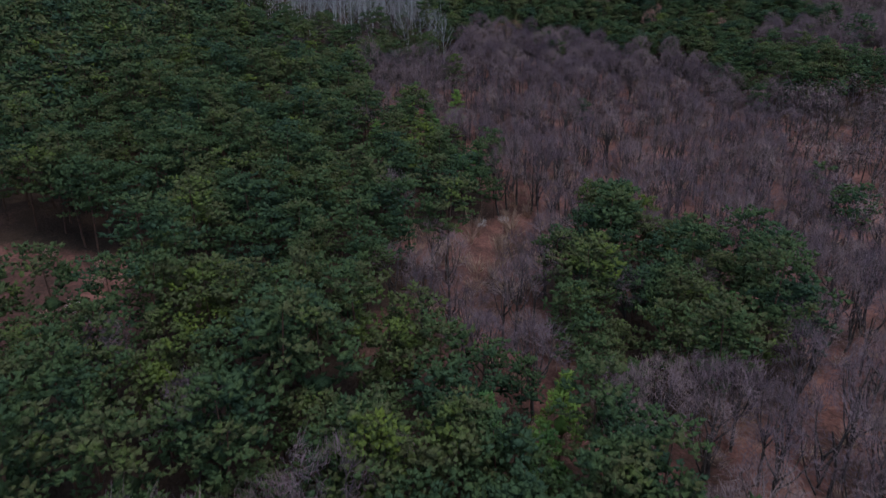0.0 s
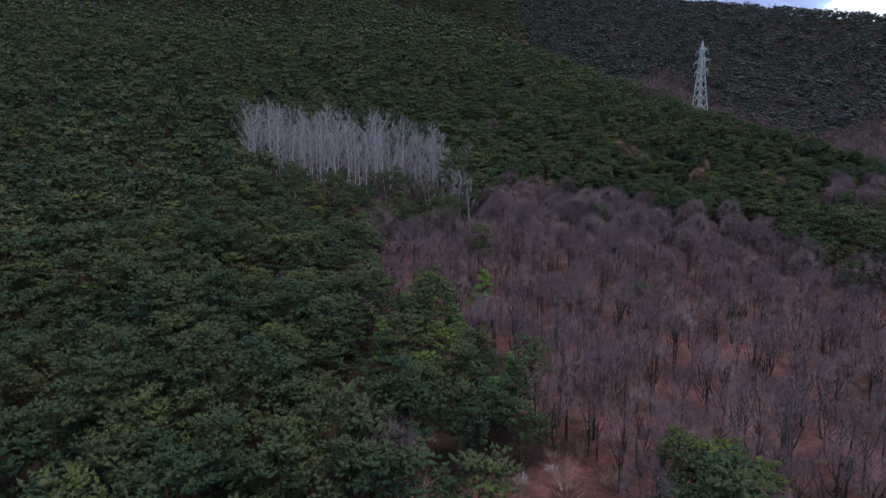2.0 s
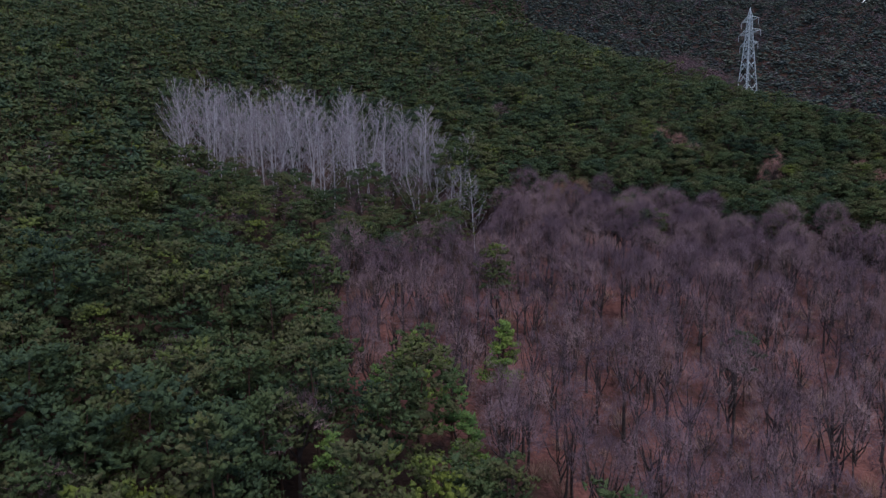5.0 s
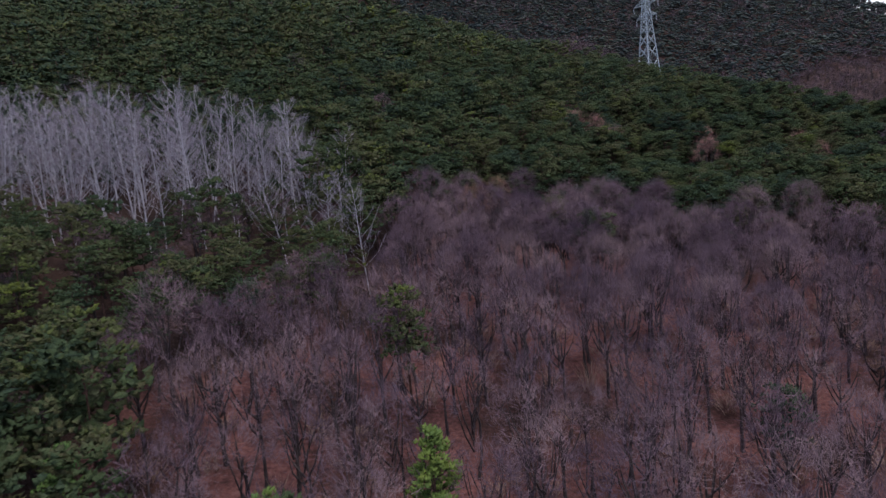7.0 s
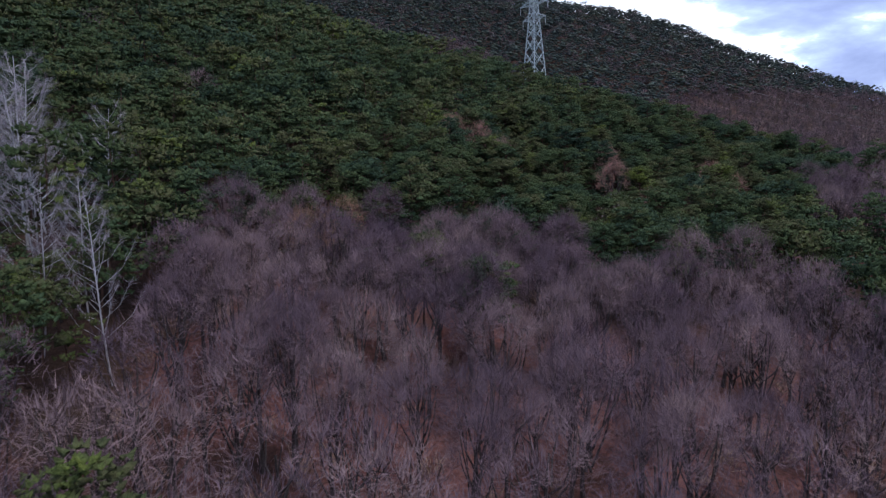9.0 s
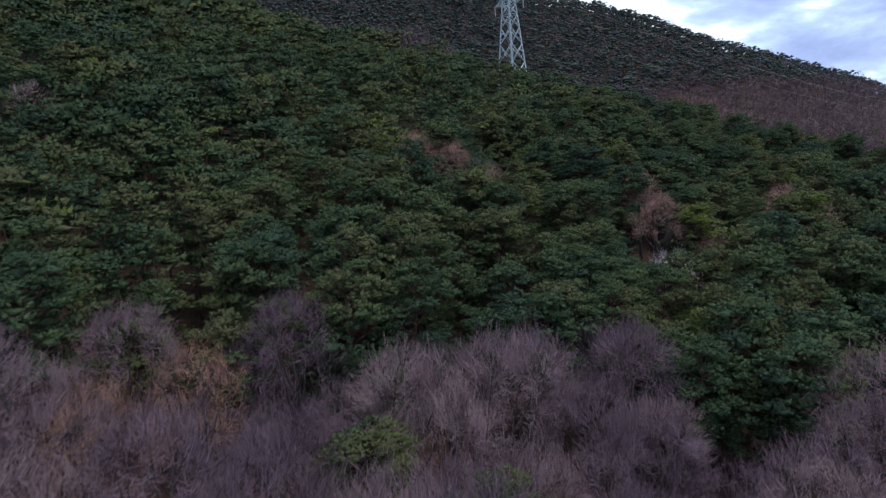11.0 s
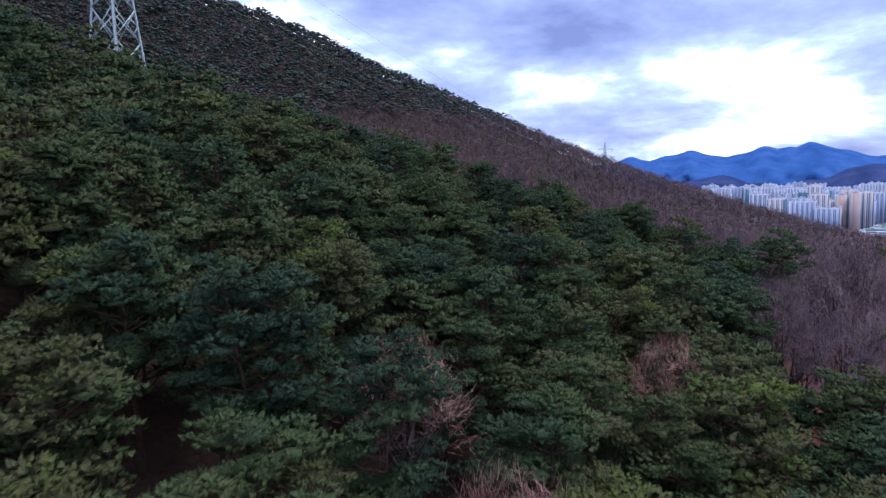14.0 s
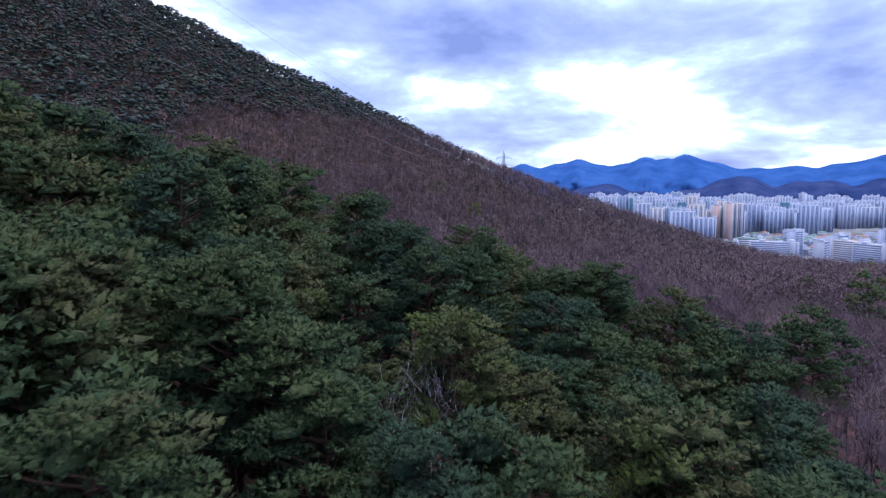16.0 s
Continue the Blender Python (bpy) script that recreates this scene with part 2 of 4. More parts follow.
def ground_z(x, y):
    """The height of the ground: a hillside with a spur, a second hill behind it, falling to the plain of the town."""
    x, y = np.asarray(x, dtype=float), np.asarray(y, dtype=float)
    grid = np.array(RELIEF, dtype=float)
    ix, wx = spline(4.5 + 1.5 * np.arcsinh((x - 40) / 75), 9)
    iy, wy = spline(4.0 + 1.5 * np.arcsinh((y - 180) / 80), 9)
    h = sum(wy[a] * wx[b] * grid[iy - 1 + a, ix - 1 + b] for a in range(4) for b in range(4))
    yc, xc = np.clip(y, -150, 800), np.clip(x, -320, 620)
    side = beyond(x, y, CREST)
    front = 22 + 0.25 * yc - 0.08 * xc + h - 0.55 * np.minimum(soft(side - 4), 160)
    u, v = (np.clip(x, 60, 560) - 300) / 100, (np.clip(y, 130, 780) - 400) / 100
    terms = (1, u, v, u * u, u * v, v * v, u ** 3, u * u * v, u * v * v, v ** 3)
    back = sum(c * q for c, q in zip(BACK, terms)) - 0.42 * np.minimum(soft(beyond(x, y, RIDGE) - 14), 200)
    back = back - 0.9 * soft(-side - 8) - 0.25 * np.maximum(60 - side, 0)
    z = 0.5 * (front + back + np.sqrt((front - back) ** 2 + 25)) - 11
    z = z - 2.5 * np.exp(-((x - 425) ** 2 + (y - 392) ** 2) / 3600.0) + 4.0 * np.exp(-((x - 325) ** 2 + (y - 570) ** 2) / 2500.0)
    z = z + 2.2 * np.exp(-((x - 408) ** 2 + (y - 280) ** 2) / 3600.0) - 2.2 * np.exp(-((x - 372) ** 2 + (y - 178) ** 2) / 2500.0)
    z = z + 10.0 * np.exp(-((x - 81) ** 2 + (y - 299) ** 2) / 230.0)
    z = z + 2.4 * np.exp(-((x - 84) ** 2 + (y - 262) ** 2) / 900.0)
    z = z + 0.5 * np.sin(x / 7.3 + 1.1 * np.sin(y / 9.1)) * np.sin(y / 6.1 + x / 15.0)
    z = z + 0.16 * np.maximum(np.minimum(y, 760) - 430, 0) * ramp01((-30 - x) / 120)
    fall = ramp01((x - (470 + 0.3 * (y - 250))) / 330)
    fall = np.maximum(fall, ramp01((np.hypot(x - 50, y - 250) - 900) / 500))
    return z * (1 - fall) + PLAIN * fall


def spread(a, b, step, reach, grow=1.35):
    c = list(np.arange(a, b + 0.1, step))
    s = step
    while c[-1] < reach:
        s *= grow
        c.append(c[-1] + s)
    s = step
    while c[0] > -reach:
        s *= grow
        c.insert(0, c[0] - s)
    return np.array(c)


gx, gy = spread(-280, 560, 5, 4950), spread(-60, 720, 5, 4950)
X, Y = np.meshgrid(gx, gy)
gv = np.stack([X, Y, ground_z(X, Y)], axis=-1).reshape(-1, 3)
nx_ = len(gx)
gi = (np.arange(len(gy) - 1)[:, None] * nx_ + np.arange(nx_ - 1)[None, :]).ravel()
gf = np.stack([gi, gi + 1, gi + 1 + nx_, gi + nx_], axis=1)


# ---- where the kinds of trees stand ----
def inside(x, y, poly):
    hit = np.zeros(np.shape(x), dtype=bool)
    for (ax, ay), (bx, by) in zip(poly, poly[1:] + poly[:1]):
        cross = (ay > y) != (by > y)
        hit ^= cross & (x < (bx - ax) * (y - ay) / ((by - ay) or 1e-9) + ax)
    return hit


BARE_WOOD = [(16, 28), (14, 43), (9, 48), (3, 53), (-5, 61), (-6, 71), (6, 80), (8, 95), (10, 105), (7, 117), (2, 122), (-1, 127), (-6, 134), (-14, 133),
             (-17, 142), (-22, 154), (-20, 162), (-8, 168), (1, 174), (3, 186), (8, 193), (14, 196), (20, 195), (26, 193), (33, 190), (43, 190), (46, 184),
             (48, 177), (54, 181), (68, 182), (73, 178), (71, 168), (78, 162), (108, 158), (140, 130), (120, 30)]
PINE_ISLAND = [(12, 74), (22, 94), (37, 88), (42, 67), (36, 57), (26, 53), (12, 50), (13, 63)]
LOW_BARE = [(-26, 22), (-23, 32), (-16, 36), (-6, 34), (2, 22)]
EAST_BARE = [(86, 195), (97, 207), (107, 209), (116, 211), (121, 217), (121, 228), (114, 240), (106, 252), (102, 275), (92, 315), (84, 345), (100, 420), (130, 470), (150, 400), (171, 362), (204, 378),
             (236, 402), (262, 411), (310, 405), (366, 400), (480, 375), (540, 200), (300, 120), (120, 175)]
CLEARING = [(-57, 77), (-39, 77), (-35, 68), (-31, 57), (-40, 55), (-53, 67)]
GLADE = [(-7, 92), (2, 96), (14, 99), (16, 88), (9, 74), (3, 78), (-6, 82)]
BIRCH_GROVE = [(-57, 190), (-44, 187), (-28, 187), (-14, 190), (-5, 191), (0, 196), (-6, 205), (-28, 209), (-50, 213), (-64, 211)]
KNOLL = [(66, 297), (73, 289), (84, 285), (95, 287), (97, 305), (84, 316), (70, 311)]
BROKEN = [(-42, 156), (-22, 160), (-6, 169), (2, 176), (-3, 190), (-30, 187), (-50, 187)]
SAPLINGS = [(-7, 134, 1.15), (2.5, 139, 1.25), (-10.5, 130.5, 1.0), (-3, 129.5, 1.05), (4, 44, 1.1), (10, 47, 1.15), (8, 41, 0.95), (-1, 122, 1.1), (6, 112, 1.05),
            (-12, 118, 1.0), (3, 104, 1.1), (-6, 109, 1.0), (30, 62, 1.05), (40, 66, 1.1), (-20, 141, 1.1)]
LINE_NEAR = [(30, 180), (45, 197), (75, 216), (108, 230)]
LINE_MID = [(0, 40), (0, 110), (14, 170), (40, 215), (75, 222), (130, 232)]


def from_line(x, y, line):
    best = np.full(np.shape(x), 1e9)
    for (ax, ay), (bx, by) in zip(line, line[1:]):
        dx, dy = bx - ax, by - ay
        s = np.clip(((x - ax) * dx + (y - ay) * dy) / (dx * dx + dy * dy), 0, 1)
        best = np.minimum(best, np.hypot(x - ax - s * dx, y - ay - s * dy))
    return best


def scatter(x0, x1, y0, y1, step, rng):
    a, b = np.meshgrid(np.arange(x0, x1, step), np.arange(y0, y1, step))
    b = b + (np.arange(a.shape[1]) % 2 * step / 2)[None, :]
    a = a + rng.uniform(-0.42, 0.42, a.shape) * step
    b = b + rng.uniform(-0.42, 0.42, b.shape) * step
    return a.ravel(), b.ravel()


def in_wedge(x, y):
    """The part of the hillside that is open to view."""
    west = x > -0.71 * y - 12
    front = x < 0.71 * y + 14
    east = y > 192 - 0.12 * (x - 70)
    top = y < np.where(x < 60, 665 + 0.75 * np.minimum(x, 0), 760)
    return west & (front | east) & top & (beyond(x, y, RIDGE) < 32)


def bare_zone(x, y):
    return (inside(x, y, BARE_WOOD) & ~inside(x, y, PINE_ISLAND)) | inside(x, y, LOW_BARE) | inside(x, y, EAST_BARE) | inside(x, y, KNOLL)


# Farther bare woods are left out, so their ground takes the darkened litter.
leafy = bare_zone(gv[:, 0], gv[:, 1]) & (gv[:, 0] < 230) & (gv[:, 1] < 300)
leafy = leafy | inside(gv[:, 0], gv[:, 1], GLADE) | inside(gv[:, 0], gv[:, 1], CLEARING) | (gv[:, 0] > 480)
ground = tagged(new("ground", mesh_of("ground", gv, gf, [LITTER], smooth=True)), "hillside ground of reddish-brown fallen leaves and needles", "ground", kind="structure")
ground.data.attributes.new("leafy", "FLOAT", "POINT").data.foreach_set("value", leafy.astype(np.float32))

rng = np.random.default_rng(7)
stock = []
for x0, x1, y0, y1, step, is_bare, is_far in ((-270, 300, 14, 345, 3.9, False, False), (-270, 300, 14, 345, 4.05, True, False),
                                              (-330, 560, 345, 760, 4.9, False, True), (-330, 560, 345, 760, 4.7, True, True),
                                              (300, 560, 110, 345, 4.9, False, True), (300, 560, 110, 345, 4.7, True, True)):
    px, py = scatter(x0, x1, y0, y1, step, rng)
    odd = rng.random(len(px))
    zone = bare_zone(px, py)
    mixed = (px > 90) & (py > 300)
    broken = inside(px, py, BROKEN)
    ok = in_wedge(px, py) & (np.where(zone, odd > 0.0, odd < np.where(mixed, 0.16, np.where(broken, 0.35, 0.03))) if is_bare else np.where(zone, odd < 0.009, odd > 0.02))
    stock.append((px[ok], py[ok], np.full(ok.sum(), is_bare), np.full(ok.sum(), is_far)))
xs, ys, bare, far = (np.concatenate(q) for q in zip(*stock))
keep = ~(inside(xs, ys, CLEARING) | inside(xs, ys, GLADE) | (inside(xs, ys, BIRCH_GROVE) & (rng.random(len(xs)) < 0.55)))
keep &= ~(bare & (ys < 150) & (rng.random(len(xs)) < 0.1))
keep &= ~(inside(xs, ys, BROKEN) & (rng.random(len(xs)) < 0.15))
for ox, oy, k in SAPLINGS:
    keep &= np.hypot(xs - ox, ys - oy) > 3.0
keep &= np.hypot(xs - 84.5, ys - 269) > 2.8
keep &= ~(bare & ~bare_zone(xs, ys) & (from_line(xs, ys, LINE_NEAR) < 30))
for ox, oy in ((63, 206.5), (66, 201.5), (82, 208), (84.5, 206), (67, 213.5), (46, 226), (49.5, 223.5), (51.5, 219.5), (59.7, 201), (90, 222), (20, 188), (16, 187), (120, 209)):
    keep &= np.hypot(xs - ox, ys - oy) > (3.3 if ox > 40 else 1.4)
xs, ys, far, bare = xs[keep], ys[keep], far[keep], bare[keep]
near_d, mid_d = from_line(xs, ys, LINE_NEAR), from_line(xs, ys, LINE_MID)
grade = np.where(far, 4, np.where(near_d < 9.5, 0, np.where(near_d < 25, 1, np.where(mid_d < 62, 2, 3))))
zs = ground_z(xs, ys) - 0.3
size = rng.normal(1.0, 0.2, len(xs)).clip(0.6, 1.42)
size = np.where(far, 0.9 + 0.6 * (size - 1.0), size)
size = np.where(bare, 0.55 * size + 0.42, size)
size = np.where((near_d < 32) | (np.abs(beyond(xs, ys, CREST)) < 16), np.minimum(size, 1.05), size)
size = np.where(inside(xs, ys, BIRCH_GROVE), size * 0.62, np.where(inside(xs, ys, BROKEN), size * 0.82, size))
turn = rng.uniform(0, 2 * np.pi, len(xs))
tone = rng.random(len(xs))  # each tree of the joined woods has its own tint


# ---- tree shapes ----
def boughs_of(c, r, along, rings, around, rng, flat):
    """Billowing pads of foliage at the ends of boughs: drawn out along the bough, lumpy on top, hollow beneath."""
    n = len(c)
    ring = [np.stack([np.cos(e) * np.cos(a), np.cos(e) * np.sin(a), np.full(around, np.sin(e))], axis=1)
            for q, e in enumerate(rings) for a in ((np.arange(around) + 0.5 * q) * 2 * np.pi / around,)]
    t = np.concatenate([[(0, 0, 1.0)], *ring, [(0, 0, -0.12)]])
    f = [(0, 1 + j, 1 + (j + 1) % around) for j in range(around)]
    for q in range(len(rings) - 1):
        o = 1 + q * around
        for j in range(around):
            k = (j + 1) % around
            f += [(o + j, o + around + j, o + k), (o + around + j, o + around + k, o + k)]
    o, last = 1 + (len(rings) - 1) * around, len(t) - 1
    f += [(o + j, last, o + (j + 1) % around) for j in range(around)]
    wide = rng.uniform(0.68, 1.22, (n, len(t)))
    high = rng.uniform(0.55, 1.35, (n, len(t)))
    p = np.stack([t[None, :, 0] * wide * 1.2, t[None, :, 1] * wide * 0.85, t[None, :, 2] * flat * high], axis=-1)
    p[..., 2] += 0.1 * p[..., 0] - 0.12 * (p[..., 0] ** 2 + p[..., 1] ** 2)
    cs, sn = np.cos(along)[:, None], np.sin(along)[:, None]
    v = np.stack([p[..., 0] * cs - p[..., 1] * sn, p[..., 0] * sn + p[..., 1] * cs, p[..., 2]], axis=-1)
    v = v * r[:, None, None] + c[:, None, :]
    f = np.array(f)[None, :, :] + (np.arange(n) * len(t))[:, None, None]
    return v.reshape(-1, 3), f.reshape(-1, 3)


def tufts_on(c, r, along, count, rng, flat, peak, tip):
    """Pointed tufts of needles that stand on the pads."""
    m = len(c) * count
    a, q = rng.uniform(0, 2 * np.pi, m), np.sqrt(rng.random(m))
    rr, aa, cc = np.repeat(r, count), np.repeat(along, count), np.repeat(c, count, axis=0)
    ex, ey = q * np.cos(a) * 1.2, q * np.sin(a) * 0.85
    ez = np.sqrt(np.clip(1.02 - q * q, 0, 1)) * flat * rng.uniform(0.3, 0.9, m) + 0.1 * ex - 0.15 * q * q
    cs, sn = np.cos(aa), np.sin(aa)
    p = cc + rr[:, None] * np.stack([ex * cs - ey * sn, ex * sn + ey * cs, ez], axis=1)
    out = np.stack([np.cos(a + aa), np.sin(a + aa), np.zeros(m)], axis=1)
    way = unit(out * (0.2 + 0.7 * q[:, None]) + (0, 0, 0.6 + 0.4 * peak) + rng.normal(0, 0.22, (m, 3)))
    size = tip * (0.3 + 0.5 * rr) * rng.uniform(0.26, 0.52, m)
    s = unit(np.cross(way, rng.normal(size=(m, 3))))
    u = np.cross(way, s)
    ring = [p - way * (0.35 * size)[:, None] + (s * x + u * y) * (size * rng.uniform(0.75, 1.2, m))[:, None] for x, y in ((1, 0), (-0.5, 0.87), (-0.5, -0.87))]
    v = np.stack(ring + [p + way * (size * rng.uniform(1.0, 2.2, m))[:, None]], axis=1).reshape(-1, 3)
    f = np.array([(0, 1, 3), (1, 2, 3), (2, 0, 3)])[None] + (np.arange(m) * 4)[:, None, None]
    return v, f.reshape(-1, 3)


def pine_shape(rng, h, R, pads, tufts, tip, per, leaf, sides, rings, around, thick=0.34, big=0.27, body=0.72, flat=0.5, peak=0.0):
    """A pine: a leaning trunk, boughs in uneven storeys and a pad of needles on each, tufted along its top and rim. peak: how pointed the crown is."""
    lean = rng.normal(0, 0.45, 2)
    k = np.linspace(0, 1, 5 if sides > 4 else 3)
    bend = np.stack([lean[0] * k ** 1.5 + 0.15 * np.sin(4 * k), lean[1] * k ** 1.5, h * (-0.06 + 0.96 * k)], axis=1)
    wood = [tube(bend, 0.14 * (1 - 0.82 * k) + 0.01, sides)]
    i = np.arange(pads)
    up = 1 - (i + 0.3) / pads
    low = 0.3 if peak else 0.4
    z = h * (low + (0.95 - low) * up ** (1.0 if peak else 0.72)) + rng.normal(0, 0.3, pads)
    dome = np.sqrt(np.clip(1 - (up * 0.96) ** 2.2, 0, 1)) * (0.72 + 0.28 * np.clip(up / 0.3, 0, 1))
    rad = R * ((1 - peak) * dome + peak * (1 - up)) * rng.uniform(0.55, 0.86, pads)
    r = R * big * rng.uniform(0.6, 1.4, pads) * (1 - 0.55 * peak * up)
    ang = i * 2.39996 + rng.normal(0, 0.35, pads)
    w = np.clip(z / h, 0, 1) ** 1.5
    c = np.stack([rad * np.cos(ang) + lean[0] * w, rad * np.sin(ang) + lean[1] * w, z], axis=1)
    if sides > 4:
        for j in range(pads):
            base = np.array([lean[0] * w[j] * 0.9, lean[1] * w[j] * 0.9, z[j] - 0.45 * rad[j] - 0.2])
            wood.append(tube([base, base * 0.45 + c[j] * 0.55 - (0, 0, 0.12), c[j]], [0.055, 0.04, 0.018], 3))
    solid = [boughs_of(c - np.stack([0 * r, 0 * r, 0.2 * r], axis=1), r * body, ang, rings, around, rng, flat)]
    if tufts:
        solid.append(tufts_on(c, r, ang, tufts, rng, flat, peak, tip))
    heart = np.array([[lean[0] * 0.5, lean[1] * 0.5, h * (0.52 if peak else 0.6)]])
    solid.append(boughs_of(heart - (0, 0, h * 0.08), np.array([R * (0.26 if peak else 0.34)]), np.zeros(1), (0.5, 0.0, -0.5) if sides > 4 else (0.2,), 6 if sides > 4 else 4, rng, 1.6 if peak else 0.85))
    if per:
        m = pads * per
        a = rng.uniform(0, 2 * np.pi, m)
        q = np.sqrt(rng.random(m)) * 1.05
        rr, aa, cc = np.repeat(r, per), np.repeat(ang, per), np.repeat(c, per, axis=0)
        ex, ey = q * np.cos(a) * 1.2, q * np.sin(a) * 0.85
        ez = np.sqrt(np.clip(1.02 - q * q, 0, 1)) * flat * rng.uniform(0.35, 1.1, m) + 0.1 * ex - 0.12 * q * q
        cs, sn = np.cos(aa), np.sin(aa)
        start = cc + rr[:, None] * np.stack([ex * cs - ey * sn, ex * sn + ey * cs, ez], axis=1)
        out = np.stack([np.cos(a + aa), np.sin(a + aa), np.zeros(m)], axis=1)
        way = unit(out * (0.35 + 0.75 * q[:, None]) + (0, 0, 0.45 + 0.5 * peak) + rng.normal(0, 0.35, (m, 3)))
        length = leaf * rng.uniform(0.6, 1.4, m)
        solid.append(slivers(start - way * length[:, None] * 0.3, way, length, length * thick, rng, out * 0.7 + (0, 0, 0.8), 0.4))
    return join(wood), join(solid)


def bare_shape(rng, h, R, limbs, boughs, twigs, width, reach, sides):
    """A leafless tree: a dark trunk that forks into rising limbs, boughs that fan out to a domed crown, and brooms of upright twigs."""
    k = np.linspace(0, 1, 4)
    sway = rng.normal(0, 0.3, 2)
    trunk = np.stack([sway[0] * np.sin(3 * k), sway[1] * np.sin(2.5 * k), (h * 0.68 + 0.6) * k - 0.6], axis=1)
    wood = [tube(trunk, 0.19 * (1 - 0.75 * k) + 0.015, sides)]
    fork = h * rng.uniform(0.24, 0.4)
    ang = np.arange(limbs) * 2.39996 + rng.normal(0, 0.4, limbs)
    knees = [trunk[2], trunk[3]]
    for j in range(limbs):
        z0 = fork + (h * 0.55 - fork) * j / max(1, limbs)
        out = R * rng.uniform(0.4, 0.75)
        top = h * rng.uniform(0.7, 0.88)
        e = np.array([np.cos(ang[j]), np.sin(ang[j]), 0])
        side = np.array([-e[1], e[0], 0]) * rng.normal(0, 0.25)
        pts = [np.array([0, 0, z0]), e * out * 0.5 + side + (0, 0, z0 + (top - z0) * 0.3), e * out * 0.85 + side * 0.5 + (0, 0, z0 + (top - z0) * 0.68), e * out + (0, 0, top)]
        wood.append(tube(pts, [0.095, 0.075, 0.05, 0.02], 3))
        knees += [pts[1], pts[2], pts[2], pts[3]]
    knees = np.array(knees)
    g = (np.arange(boughs) + 0.5) / boughs
    cos_t = 1 - 1.05 * g
    sin_t = np.sqrt(np.clip(1 - cos_t ** 2, 0, 1))
    a = np.arange(boughs) * 2.39996 + rng.normal(0, 0.3, boughs)
    reachout = rng.uniform(0.72, 1.0, boughs)
    tip = np.stack([R * sin_t * np.cos(a), R * sin_t * np.sin(a), h * 0.6 + h * 0.36 * cos_t], axis=1) * np.stack([reachout, reachout, 0.93 + 0.07 * reachout], axis=1)
    gap = np.linalg.norm((tip[:, None] - knees[None]) * (1, 1, 0.7) + (0, 0, 0.5), axis=2)
    foot = knees[np.argmin(gap, axis=1)]
    run = tip - foot
    wood.append(slivers(foot, unit(run), np.linalg.norm(run, axis=1) * 1.05, np.full(boughs, max(0.035, width * 1.2)), rng))
    pick = rng.integers(0, boughs, twigs)
    f = rng.random((twigs, 1)) ** 0.7
    start = foot[pick] + run[pick] * (0.35 + 0.65 * f) + rng.normal(0, 0.22, (twigs, 3)) * (0.5 + f)
    out = unit(unit(run[pick]) * 0.55 + (0, 0, 0.55) + rng.normal(0, 0.36, (twigs, 3)))
    length = reach * rng.uniform(0.5, 1.3, twigs) * (0.7 + 0.5 * f[:, 0])
    face, loose = unit(start - (0, 0, h * 0.5)) + (0, 0, 0.4), 0.6
    if width > 0.05:  # a far crown: fewer, broader sprays that lie in its rounded surface
        start = foot[pick] + run[pick] * (0.75 + 0.25 * f) + rng.normal(0, 0.35, (twigs, 3))
        face, loose = unit((start - (0, 0, h * 0.52)) * (1, 1, 1.3)), 0.25
        out = unit(np.cross(face, rng.normal(size=(twigs, 3))) + (0, 0, 0.5))
    return join(wood), slivers(start, out, length, np.full(twigs, width) * rng.uniform(0.7, 1.3, twigs), rng, face, loose)


def birch_shape(rng, h, R):
    k = np.linspace(0, 1, 6)
    lean = rng.normal(0, 1.7, 2)
    trunk = np.stack([lean[0] * k + 0.25 * np.sin(5 * k), lean[1] * k, (h * 0.97 + 0.6) * k - 0.6], axis=1)
    wood = [tube(trunk, 0.12 * (1 - 0.9 * k) + 0.012, 6)]
    s0, w0 = [], []
    for j in range(34):
        f = 0.22 + 0.7 * (j + rng.random()) / 34
        a = j * 2.39996 + rng.normal(0, 0.3)
        b = np.array([lean[0] * f, lean[1] * f, h * f])
        out = R * (1.2 - f) * rng.uniform(0.6, 1.3)
        up = min(out * rng.uniform(0.7, 1.5), h * (1.0 - f))
        e = np.array([np.cos(a), np.sin(a), 0])
        tip = b + e * out + (0, 0, up)
        m = b + e * out * 0.6 + (0, 0, up * 0.4)
        wood.append(tube([b, m, tip], [0.036, 0.024, 0.008], 3))
        g = rng.random((40, 1)) ** 0.6
        s0.append(m * (1 - g) + tip * g + rng.normal(0, 0.1, (40, 3)))
        w0.append(unit(e * 0.6 + (0, 0, 0.65) + rng.normal(0, 0.5, (40, 3))))
    s0, w0 = np.concatenate(s0), np.concatenate(w0)
    n = len(s0)
    return join(wood), slivers(s0, w0, rng.uniform(0.5, 1.5, n), rng.uniform(0.016, 0.036, n), rng)


